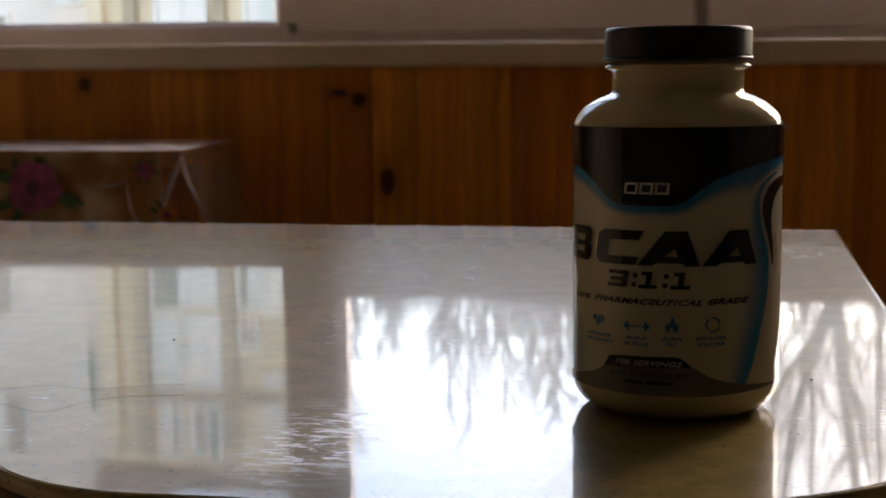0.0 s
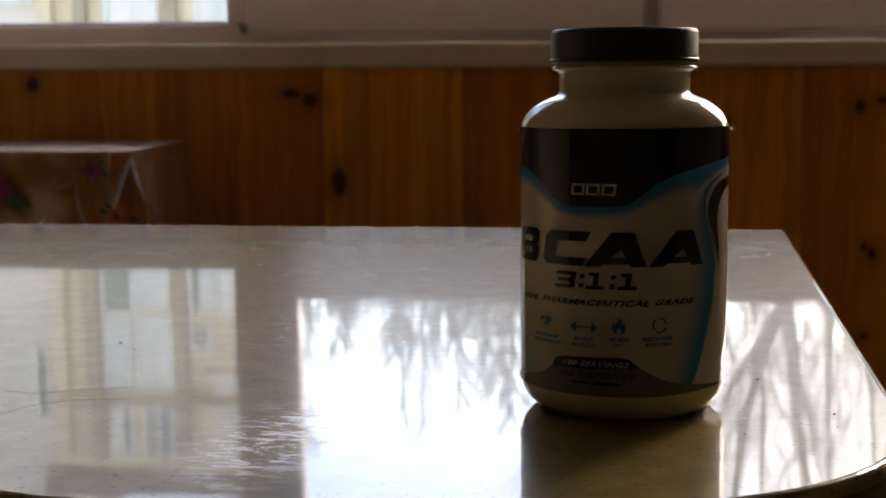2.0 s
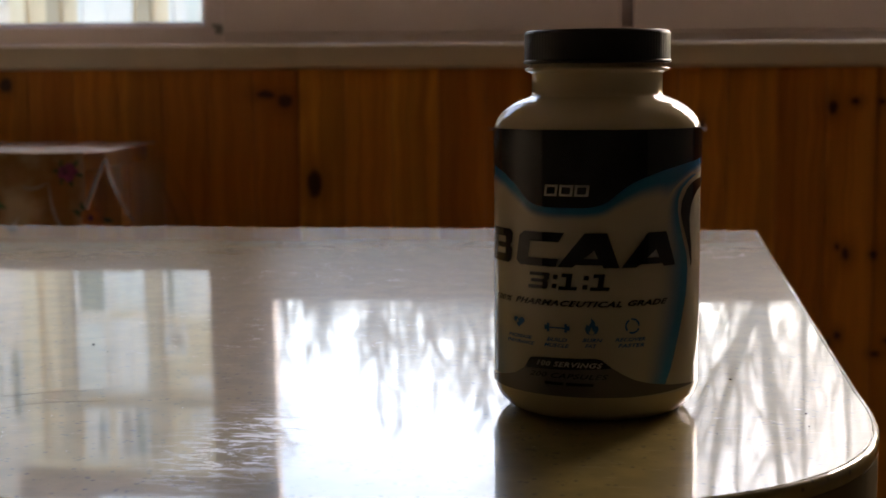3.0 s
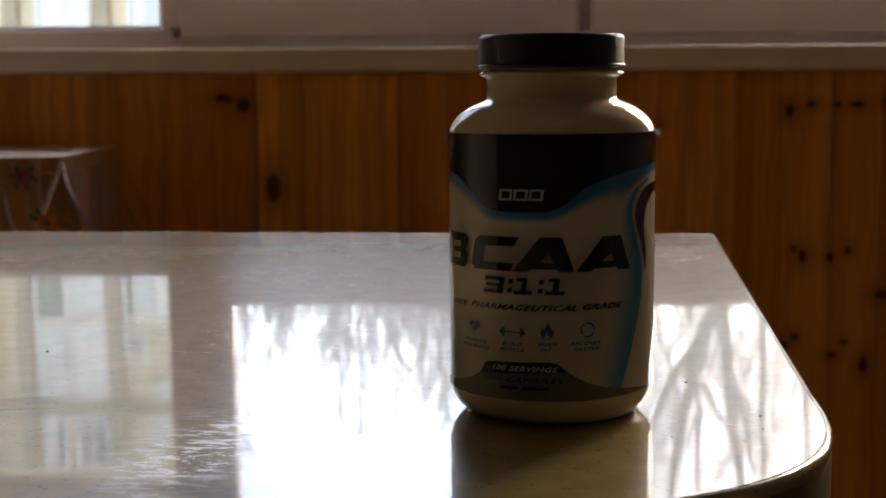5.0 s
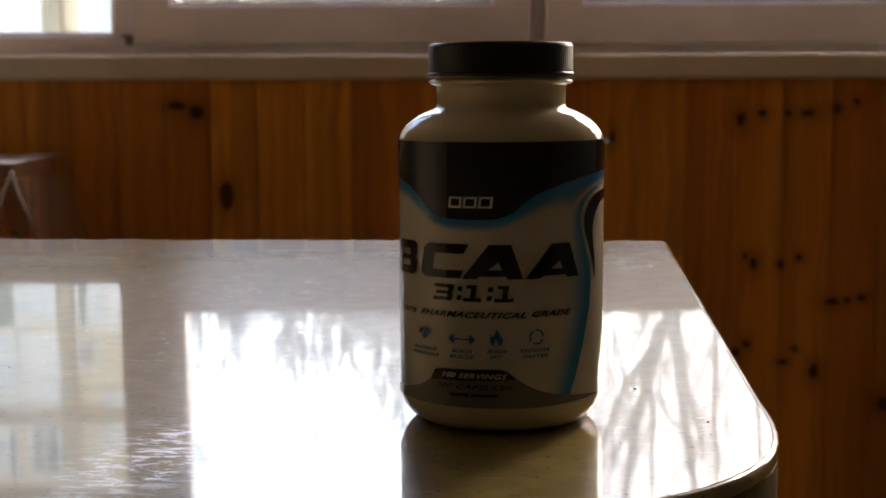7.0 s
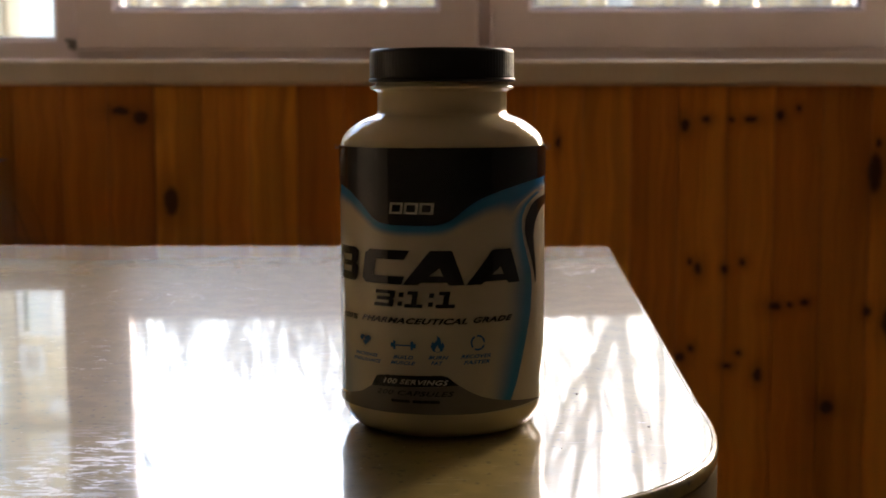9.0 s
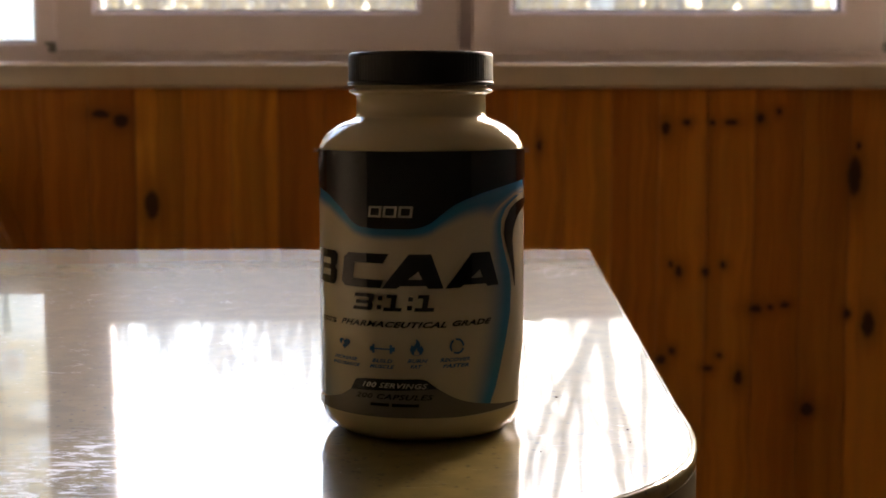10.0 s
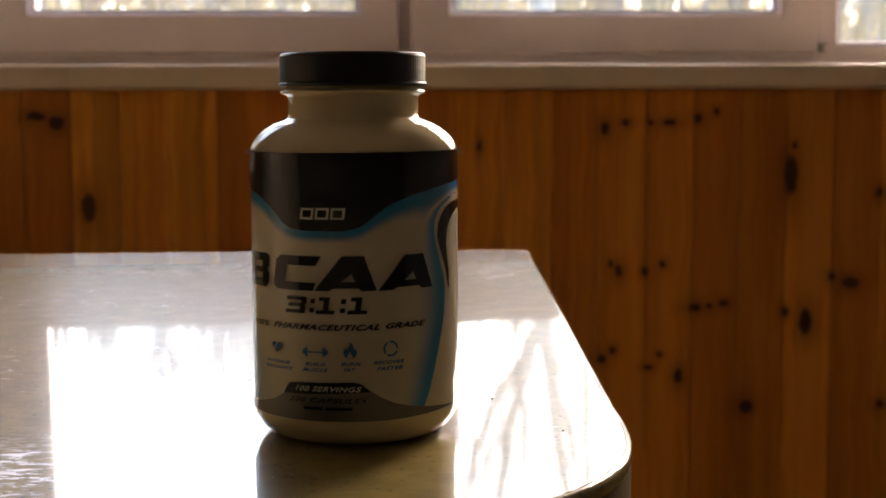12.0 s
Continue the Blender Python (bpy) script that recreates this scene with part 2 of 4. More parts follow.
surface("blind_white", (0.94, 0.82, 0.71), 0.5, vary=0.05, scale=1)
surface("blind_cream", (0.82, 0.78, 0.68), 0.5, vary=0.06, scale=1)
surface("blind_tan", (0.48, 0.38, 0.3), 0.5, vary=0.1, scale=1)
surface("pane_olive", (0.24, 0.25, 0.19), 0.3, vary=0.12, scale=1)
surface("roofing", (0.2, 0.1, 0.07), 0.8, vary=0.2, scale=3)
surface("petal", (0.27, 0.05, 0.16), 0.35, vary=0.35, scale=60)
surface("petal_dark", (0.1, 0.02, 0.09), 0.35, vary=0.3, scale=60)
surface("leaf_print", (0.03, 0.09, 0.03), 0.35, vary=0.4, scale=50)
surface("bloom_orange", (0.5, 0.16, 0.03), 0.35, vary=0.3, scale=60)
surface("hair", (0.14, 0.09, 0.06), 0.5, vary=0.1)
surface("crumb", (0.06, 0.04, 0.03), 0.8, vary=0.2)


def faded_ink(key, span):
    """Blue print that fades out into the white of the label, along the strip's v."""
    m = bpy.data.materials.new(key)
    m.use_nodes = True
    t = m.node_tree
    b = t.nodes["Principled BSDF"]
    uv = node(t, "ShaderNodeSeparateXYZ", {0: node(t, "ShaderNodeTexCoord").outputs["UV"]})
    c = mix_colour(t, ramp(t, uv.outputs[1], 0.0, span), (0.5, 0.45, 0.34), (0.02, 0.175, 0.37))
    t.links.new(c, b.inputs["Base Color"])
    b.inputs["Roughness"].default_value = 0.08
    MAT[key] = m


def pane_glass():
    m = bpy.data.materials.new("glass")
    m.use_nodes = True
    t = m.node_tree
    t.nodes.remove(t.nodes["Principled BSDF"])
    mx = node(t, "ShaderNodeMixShader", {0: node(t, "ShaderNodeFresnel", {0: 1.45}).outputs[0], 1: node(t, "ShaderNodeBsdfTransparent", {0: (0.93, 0.95, 0.94, 1)}).outputs[0],
                                         2: node(t, "ShaderNodeBsdfGlossy", {"Roughness": 0.0}).outputs[0]})
    t.links.new(mx.outputs[0], t.nodes["Material Output"].inputs[0])
    MAT["glass"] = m


def oilcloth_film(key, solid, deep, pale):
    """Clear printed film: partly see-through, glossy, with a faint brown tint and creases."""
    m = bpy.data.materials.new(key)
    m.use_nodes = True
    t = m.node_tree
    b = t.nodes["Principled BSDF"]
    o = node(t, "ShaderNodeTexCoord").outputs["Object"]
    n1 = node(t, "ShaderNodeTexNoise", {"Vector": o, "Scale": 11.0, "Detail": 3.0}).outputs[0]
    c = mix_colour(t, ramp(t, n1, 0.4, 0.62), deep, pale)
    t.links.new(c, b.inputs["Base Color"])
    b.inputs["Roughness"].default_value = 0.16
    bn = node(t, "ShaderNodeBump", {"Strength": 0.4, "Distance": 0.004, "Height": node(t, "ShaderNodeTexNoise", {"Vector": o, "Scale": 25.0, "Detail": 2.0}).outputs[0]})
    t.links.new(bn.outputs[0], b.inputs["Normal"])
    mx = node(t, "ShaderNodeMixShader", {0: solid, 1: node(t, "ShaderNodeBsdfTransparent").outputs[0], 2: b.outputs[0]})
    t.links.new(mx.outputs[0], t.nodes["Material Output"].inputs[0])
    MAT[key] = m


faded_ink("ink_fade", 0.62)
faded_ink("ink_fade_wide", 0.85)
pane_glass()
oilcloth_film("film", 0.1, (0.2, 0.13, 0.06), (0.4, 0.32, 0.2))
# paler film: its colour holds the light that shines through the folds
oilcloth_film("lit_crease_film", 0.5, (0.5, 0.44, 0.36), (0.7, 0.66, 0.6))
oilcloth_film("printed_film", 0.72, (0.36, 0.19, 0.07), (0.62, 0.5, 0.33))


# ---- building blocks ----
def mesh_of(name, bm, mat, smooth=False):
    me = bpy.data.meshes.new(name)
    bm.normal_update()
    bm.to_mesh(me)
    bm.free()
    if smooth:
        for p in me.polygons:
            p.use_smooth = True
    me.materials.append(MAT[mat])
    return me


def part(name, bm, mat, parent=None, label="", smooth=False):
    ob = new(name, mesh_of(name, bm, mat, smooth))
    ob.parent = parent
    return tagged(ob, label)


def empty(name, m=None, label="", category="", group="", kind=""):
    ob = new(name)
    ob.empty_display_size = 0.05
    if m is not None:
        ob.matrix_world = m
    return tagged(ob, label, category, group, kind)


def box(x0, x1, y0, y1, z0, z1, bevel=0.0, bm=None, seg=2):
    bm = bm or bmesh.new()
    vs = bmesh.ops.create_cube(bm, size=1.0)["verts"]
    for v in vs:
        v.co = Vector((x0 if v.co.x < 0 else x1, y0 if v.co.y < 0 else y1, z0 if v.co.z < 0 else z1))
    if bevel:
        bmesh.ops.bevel(bm, geom=list({e for v in vs for e in v.link_edges}), offset=bevel, segments=seg, affect="EDGES", profile=0.5)
    return bm


def lathe(profile, n=96, ripple=None, close=True):
    bm = bmesh.new()
    rings = []
    for i, (r, z) in enumerate(profile):
        ring = []
        for k in range(n):
            rr = r + (ripple[i] if ripple and k % 2 else 0.0)
            ring.append(bm.verts.new((rr * math.cos(2 * math.pi * k / n), rr * math.sin(2 * math.pi * k / n), z)))
        rings.append(ring)
    for a, c in zip(rings, rings[1:]):
        for k in range(n):
            bm.faces.new((a[k], a[(k + 1) % n], c[(k + 1) % n], c[k]))
    if close:
        bm.faces.new(list(reversed(rings[0])))
        bm.faces.new(rings[-1])
    return bm


def tube(verts, faces, path, sides=5):
    """Adds a tapered limb to vertex and face lists; path: (point, radius)."""
    base = len(verts)
    for i, (p, r) in enumerate(path):
        q = Vector(path[min(i + 1, len(path) - 1)][0]) - Vector(path[max(i - 1, 0)][0])
        q.normalize()
        s = q.orthogonal().normalized()
        u = q.cross(s)
        for k in range(sides):
            a = 2 * math.pi * k / sides
            verts.append(tuple(Vector(p) + r * (math.cos(a) * s + math.sin(a) * u)))
    for i in range(len(path) - 1):
        for k in range(sides):
            a, c = base + i * sides + k, base + i * sides + (k + 1) % sides
            faces.append((a, c, c + sides, a + sides))


def list_mesh(name, verts, faces, mat, smooth=True):
    me = bpy.data.meshes.new(name)
    me.from_pydata(verts, [], faces)
    if smooth:
        for p in me.polygons:
            p.use_smooth = True
    me.materials.append(MAT[mat])
    return me


# ---- the room ----
WALL_Y, OUT_Y = 1.884, 2.26
X0, X1, Y0, ZC = -2.6, 2.3, -1.5, 2.55
SILL_TOP, HEAD = T + 0.2, T + 1.5
tagged(part("floor", box(X0, X1, Y0, OUT_Y, -0.12, 0), "laminate_floor"), "light brown laminate floor of the room", "floor", kind="structure")
tagged(part("ceiling", box(X0, X1, Y0, OUT_Y, ZC, ZC + 0.12), "ceiling_paint"), "plain white painted ceiling", "ceiling", kind="structure")
tagged(part("wall_west", box(X0 - 0.15, X0, Y0, OUT_Y, -0.12, ZC + 0.12), "plaster"), "unseen cream plastered wall, tone set for bounce light", "wall", kind="structure")
# Unseen wall; plaster darkened so less light bounces in from the right.
tagged(part("wall_east", box(X1, X1 + 0.15, Y0, OUT_Y, -0.12, ZC + 0.12), "plaster_low_bounce"), "unseen cream plastered wall, tone set for bounce light", "wall", kind="structure")
# Unseen wall, set close and dark to keep bounce light off the bottle's front.
tagged(part("wall_south", box(X0, X1, Y0 - 0.15, Y0, -0.12, ZC + 0.12), "blocker_paint"), "unseen dark wall added to keep room light off the bottle", "wall", kind="structure")
wall_n = tagged(part("wall_north", box(X0, X1, WALL_Y, OUT_Y, 0, T + 0.157), "plaster"), "low wall under the window, clad in varnished pine boards", "wall", kind="structure")
tagged(part("wall_lintel", box(X0, X1, WALL_Y, OUT_Y, HEAD, ZC), "plaster"), "plain plastered wall above the window", "wall", kind="structure")

# ---- the window ----
win = empty("window_1", Matrix.Translation((0, 2.15, SILL_TOP)), "wide white plastic window with two sashes between fixed panes", "window", kind="structure")


def win_part(name, bm, mat, parent=None, label=""):
    bm.transform(Matrix.Translation((0, -2.15, -SILL_TOP)))
    return part(name, bm, mat, parent or win, label)


def rect_frame(x0, x1, z0, z1, w, steps):
    """A rectangular frame swept from a stepped section: (inset from the outer edge, y)."""
    bm = bmesh.new()
    rings = []
    for inset, y in steps:
        rings.append([bm.verts.new(p) for p in ((x0 + inset, y, z0 + inset), (x1 - inset, y, z0 + inset), (x1 - inset, y, z1 - inset), (x0 + inset, y, z1 - inset))])
    for a, c in zip(rings, rings[1:] + rings[:1]):
        for k in range(4):
            bm.faces.new((a[k], a[(k + 1) % 4], c[(k + 1) % 4], c[k]))
    bmesh.ops.recalc_face_normals(bm, faces=bm.faces)
    return bm


def outer_section(w):
    return [(0, 2.22), (0, 2.155), (0.003, 2.15), (w - 0.009, 2.15), (w - 0.008, 2.151), (w - 0.001, 2.157), (w, 2.162), (w, 2.22)]


def sash_section(w):
    return [(0, 2.2), (0, 2.134), (0.002, 2.13), (0.004, 2.128), (w - 0.009, 2.128), (w - 0.008, 2.129), (w - 0.001, 2.135), (w, 2.14), (w, 2.2)]


FIX_L, FIX_R = (-1.72, -0.748), (0.812, 1.9)
fb = SILL_TOP + 0.006
for a, c in (FIX_L, FIX_R):
    win_part("window_frame", rect_frame(a, c, fb, HEAD, 0.045, outer_section(0.045)), "pvc")
    g = win_part("pane", box(a + 0.04, c - 0.04, 2.172, 2.196, fb + 0.04, HEAD - 0.04), "glass")
    g.visible_shadow = False
    win_part("gasket", rect_frame(a + 0.0435, c - 0.0435, fb + 0.0435, HEAD - 0.0435, 0.004, [(0, 2.172), (0, 2.163), (0.003, 2.163), (0.004, 2.172)]), "gasket")
win_part("window_frame", rect_frame(-0.745, 0.809, fb, HEAD, 0.03, [(0, 2.22), (0, 2.138), (0.022, 2.137), (0.03, 2.14), (0.03, 2.22)]), "pvc")
win_part("mullion", box(0.008, 0.046, 2.168, 2.22, fb + 0.02, HEAD - 0.02, 0.002), "pvc")
win_part("mullion", box(X0, -1.72, 2.15, 2.22, fb, HEAD, 0.002), "pvc")
win_part("mullion", box(1.9, X1, 2.15, 2.22, fb, HEAD, 0.002), "pvc")
for a, c in ((-0.7455, 0.0155), (0.0385, 0.808)):
    s = win_part("sash", rect_frame(a, c, SILL_TOP + 0.026, HEAD - 0.02, 0.08, sash_section(0.08)), "pvc", label="white plastic sash with a bevelled bead")
    for nm, bm, mt in (("pane", box(a + 0.076, c - 0.076, 2.15, 2.17, SILL_TOP + 0.102, HEAD - 0.096), "glass"),
                       ("gasket", rect_frame(a + 0.0785, c - 0.0785, SILL_TOP + 0.1045, HEAD - 0.0985, 0.005, [(0, 2.15), (0, 2.141), (0.004, 2.141), (0.005, 2.15)]), "gasket")):
        q = win_part(nm, bm, mt, s)
        q.visible_shadow = nm != "pane"
for x in (-0.752, 0.813):
    win_part("hinge", box(x - 0.0045, x + 0.0045, 2.12, 2.15, T + 0.228, T + 0.246, 0.0015), "groove", label="grey hinge pin cover")
    win_part("hinge", box(x - 0.002, x + 0.010 * (1 if x > 0 else -1), 2.122, 2.15, T + 0.242, T + 0.246, 0.001), "groove", label="grey hinge pin cover")
# sill board: rounded nose that overhangs the boards
bm = box(X0, X1, 1.855, 2.15, T + 0.157, T + 0.1995)
bmesh.ops.bevel(bm, geom=[e for e in bm.edges if all(v.co.y < 1.9 for v in e.verts) and abs(e.verts[0].co.x - e.verts[1].co.x) > 1], offset=0.007, segments=5, affect="EDGES", profile=0.5)
win_part("window_sill", bm, "sill_pvc", label="cream plastic sill board with a rounded nose")
win_part("sealant", box(X0, X1, 2.142, 2.15, T + 0.2, T + 0.2058, 0.002), "pvc")

# ---- the table ----
TABLE = Matrix.Translation((0, 0, T)) @ Euler((0.0051, -0.0051, 0)).to_matrix().to_4x4()
table = empty("table", TABLE, "glossy cream stone-look table with rounded corners, smeared and dusty", "table")
def outline(points, n=8):
    out = []
    for i in range(len(points) - 1):
        p = [Vector((*points[max(0, min(len(points) - 1, k))], 0)) for k in (i - 1, i, i + 1, i + 2)]
        for j in range(n):
            u = j / n
            out.append(0.5 * (2 * p[1] + (p[2] - p[0]) * u + (2 * p[0] - 5 * p[1] + 4 * p[2] - p[3]) * u * u + (3 * p[1] - p[0] - 3 * p[2] + p[3]) * u ** 3))
    return out + [Vector((*points[-1], 0))]


def table_rim():
    """Straight right side, a broad rounded front corner, a straight front, a small rounded corner and a slanted far side."""
    side_in, side_out = Vector((0.1055, 0.03, 0)), Vector((0.1256, 0.647, 0))
    pts = [side_out.lerp(side_in, k / 8) for k in range(8)]
    cx, cy, ra, rb, n = -0.12, 0.03, 0.2255, 0.1785, 3.0
    for k in range(49):
        a = 0.5 * math.pi * k / 48
        pts.append(Vector((cx + ra * math.cos(a) ** (2 / n), cy - rb * math.sin(a) ** (2 / n), 0)))
    r, turn = 0.085, radians(54.7)
    meet = Vector((-0.207, cy - rb, 0))
    c = meet + Vector((r * math.tan(turn / 2), r, 0))
    pts += [c + r * Vector((-math.sin(turn * k / 14), -math.cos(turn * k / 14), 0)) for k in range(15)]
    far = meet + Vector((-math.cos(turn), math.sin(turn), 0)) * 1.01
    return pts + [far]


RIM = table_rim()


def slab(steps, top, bottom):
    """A slab with the table's outline; steps: (inset, z)."""
    bm = bmesh.new()
    n = len(RIM)
    rings = []
    for inset, z in steps:
        ring = []
        for k in range(n):
            a, c = RIM[k] - RIM[k - 1], RIM[(k + 1) % n] - RIM[k]
            na, nc = Vector((a.y, -a.x, 0)).normalized(), Vector((c.y, -c.x, 0)).normalized()
            m_ = (na + nc)
            m_ = m_ / max(m_.dot(na), 0.3)
            ring.append(bm.verts.new(RIM[k] - m_ * -inset + Vector((0, 0, z))))
        rings.append(ring)
    for r0, r1 in zip(rings, rings[1:]):
        for k in range(n):
            bm.faces.new((r0[k], r0[(k + 1) % n], r1[(k + 1) % n], r1[k]))
    if top:
        bm.faces.new(rings[0])
    if bottom:
        bm.faces.new(list(reversed(rings[-1])))
    bmesh.ops.recalc_face_normals(bm, faces=bm.faces)
    return bm


part("tabletop", slab([(0.0027, 0), (0.0024, -0.0005), (0.0021, -0.0001), (0.0016, 0.0), (0.001, -0.0002), (0.0005, -0.0007), (0.0001, -0.0015), (0, -0.0025), (0.0003, -0.0055)], True, True), "stone_top", table)
part("edge_band", slab([(0.0012, -0.0056), (0.0004, -0.006), (0.0004, -0.034), (0.003, -0.038)], True, True), "edge_band", table, "dark olive-brown edge band")
part("apron", box(-0.42, 0.03, 0.14, 0.56, -0.11, -0.0385, 0.004), "table_leg", table)
for x, y in ((-0.13, -0.06), (0.03, -0.03), (0.05, 0.55), (-0.55, 0.6)):
    bm = lathe([(0.016, -T + 0.001 + 0.0051 * (x - y)), (0.02, -T + 0.02), (0.026, -0.2), (0.028, -0.0385)], 20)
    bm.transform(Matrix.Translation((x, y, 0)))
    part("leg", bm, "table_leg", table, smooth=True)

# ---- the bottle ----
R = 0.0396
bottle = empty("bottle", TABLE @ Matrix.Translation((-0.0004, 0, 0)), "white plastic capsule bottle with black cap and blue printed label", "bottle")
body = part("body", lathe([(0.018, 0.0016), (0.0262, 0.0012), (0.0285, 0.0), (0.0305, 0.0002), (0.0325, 0.0009), (0.0342, 0.0018), (0.0354, 0.0028), (0.0364, 0.0038), (0.0373, 0.005), (0.0381, 0.0063), (0.0387, 0.0077), (0.0392, 0.0098),
                           (0.0394, 0.012), (0.0394, 0.106), (0.0394, 0.1081), (0.0391, 0.1094), (0.0385, 0.1108), (0.0377, 0.1122), (0.0364, 0.1138), (0.0345, 0.1155), (0.0320, 0.1172), (0.0295, 0.1185),
                           (0.0270, 0.1194), (0.0257, 0.1199), (0.0251, 0.1204), (0.0249, 0.1212), (0.0249, 0.1282), (0.0258, 0.1288), (0.0272, 0.1293), (0.0276, 0.1297), (0.0275, 0.1304), (0.0262, 0.1309),
                           (0.0252, 0.1318), (0.0252, 0.134)], 128), "hdpe", bottle, smooth=True)
cap = part("cap", lathe([(0.0262, 0.1334), (0.0275, 0.1334), (0.0277, 0.134), (0.0277, 0.1432), (0.0273, 0.1441), (0.0266, 0.1445), (0.0235, 0.1445), (0.0228, 0.1441), (0.0, 0.1441)][:-1],
                        216, [0, -0.00003, -0.00006, -0.00006, -0.00003, 0, 0, 0]), "cap_black", bottle, "black ribbed screw cap")
part("seal_ring", lathe([(0.0262, 0.1321), (0.0279, 0.1322), (0.0282, 0.1328), (0.0281, 0.1335), (0.0262, 0.1336)], 128), "cap_black", bottle, "black tamper ring under the cap", smooth=True)


def on_bottle(th, z, r):
    a = radians(th)
    return Vector((r * math.sin(a), -r * math.cos(a), z))


def band(name, rows_, mat, parent, lift, label=""):
    """A printed shape laid round the bottle: rows of (theta0, z0, theta1, z1), from its far edge (v = 0) to its near one (v = 1)."""
    bm = bmesh.new()
    uv = bm.loops.layers.uv.new("uv")
    lines = []
    for a0, z0, a1, z1 in rows_:
        lines.append([bm.verts.new(on_bottle(a0 + (a1 - a0) * k / 6, z0 + (z1 - z0) * k / 6, R + lift)) for k in range(7)])
    for i in range(len(lines) - 1):
        for k in range(6):
            f = bm.faces.new((lines[i][k], lines[i + 1][k], lines[i + 1][k + 1], lines[i][k + 1]))
            for lp, v in zip(f.loops, (k, k, k + 1, k + 1)):
                lp[uv].uv = (0.5, v / 6)
    for f in bm.faces:
        c = f.calc_center_median()
        f.normal_update()
        if f.normal.dot(Vector((c.x, c.y, 0))) < 0:
            f.normal_flip()
    return part(name, bm, mat, parent, label, smooth=True)


def smooth_line(xs, pts, w):
    px, pz = zip(*pts)
    return np.mean([np.interp(xs + d, px, pz) for d in np.linspace(-w, w, 5)], axis=0)


th = np.linspace(-180, 180, 181)
MM = 0.001
LAB_TOP, LAB_LOW = 108.2 * MM, 10.8 * MM
label = band("label", [(a, LAB_LOW, a, LAB_TOP) for a in th], "label_white", bottle, 0.0, "white wrap label with black, blue and grey print")
arc = np.linspace(-120, 100, 140)
low = smooth_line(arc, [(-125, 96), (-85, 95), (-71.4, 93.9), (-58, 91.9), (-47, 87.6), (-38.4, 82.5), (-33.4, 80.8), (-23.9, 80.2), (-5.4, 80.2), (0.5, 80.7), (6.4, 82.3), (12.4, 85.7), (18.5, 88.7),
                        (24.8, 90.6), (35.1, 92.8), (47.2, 94.5), (57.5, 95.6), (74, 96.6), (105, 98)], 1.8) * MM
band("header_print", [(a, z, a, LAB_TOP) for a, z in zip(arc, low)], "ink_black", label, 0.0003)
drop = np.interp(arc, [-120, -71, -47, -34, -20, -2, 9, 18, 25, 35, 41, 47, 55, 61, 72, 100], [7.5, 7.3, 7, 4.8, 5, 4.8, 5.8, 8, 8.2, 9.5, 12, 11.5, 8.4, 6.4, 5, 5]) * MM
band("glow_print", [(a, z - d, a, z + 0.0004) for a, z, d in zip(arc, low, drop)], "ink_fade", label, 0.0001)
zs = np.linspace(13.5, 92, 60)
t_in = smooth_line(zs, [(13.5, 23.5), (20, 24.6), (28, 26), (38.5, 31.4), (49, 34.3), (59, 35), (69.5, 38), (75.7, 39), (83, 41), (88, 47), (91, 58), (94, 72)], 2)
t_out = smooth_line(zs, [(10, 37.5), (14.8, 40.7), (20.4, 44.6), (26.5, 47.7), (36.8, 52.7), (47, 57.2), (56.6, 58.4), (62, 57.2), (67.5, 53.7), (73, 50.6), (78.4, 48.7), (82.5, 49.2), (86.6, 52.8), (89.4, 60.4), (91.5, 71.6), (93, 88)], 0.8)
band("swoosh_print", [(a, z * MM, max(c, a + 1), z * MM) for a, c, z in zip(t_in, t_out, zs)], "ink_fade_wide", label, 0.0002)
zs = np.linspace(57, 89.4, 40)
c_in = smooth_line(zs, [(56, 62), (59.2, 61), (63, 59.2), (67.4, 56.8), (72.9, 53), (77.2, 51), (81.8, 52), (86.2, 56.8), (88.8, 64.5), (89.6, 79)], 0.6)
c_out = smooth_line(zs, [(56, 62.2), (59.1, 62.6), (63.8, 62.3), (70.3, 60.3), (74.6, 59.6), (78.8, 60.8), (81.8, 63.6), (84.7, 69.6), (86.7, 81.7), (89, 94)], 0.6)
band("curve_print", [(a, z * MM, max(a + 0.3, c), z * MM) for a, c, z in zip(c_in, c_out, zs)], "ink_black", label, 0.0003)
zs = np.linspace(15, 62, 20)
s_in = np.interp(zs, [15, 27, 36, 45, 62], [-36, -43, -54, -63, -74])
band("side_print", [(a, z * MM, -92, z * MM) for a, z in zip(s_in, zs)], "ink_fade_wide", label, 0.0002)
arc = np.linspace(-92, 67, 110)
hi = smooth_line(arc, [(-95, 12.2), (-82, 13.0), (-60, 15.4), (-48, 17.3), (-40, 20.3), (-36.5, 24.2), (-30, 24.9), (0, 25.4), (4, 24.8), (9.5, 21.8), (15.3, 19.3), (21.6, 17.2), (30, 15.6), (45, 14), (67, 12.6)], 1.0) * MM
band("foot_print", [(a, LAB_LOW + 0.0001 + max(0, a - 20) * 0.00003, a, z) for a, z in zip(arc, hi)], "ink_grey", label, 0.0003)
arc = np.linspace(-39.5, 9.0, 40)
hi = smooth_line(arc, [(-40, 20.6), (-36.5, 24.4), (-30, 25.0), (0, 25.5), (4, 24.9), (9, 21.8)], 0.5) * MM
band("tab_print", [(a, 0.0203 + 0.00003 * (a + 39), a, max(z, 0.0206 + 0.00003 * (a + 39))) for a, z in zip(arc, hi)], "ink_black", label, 0.0004)


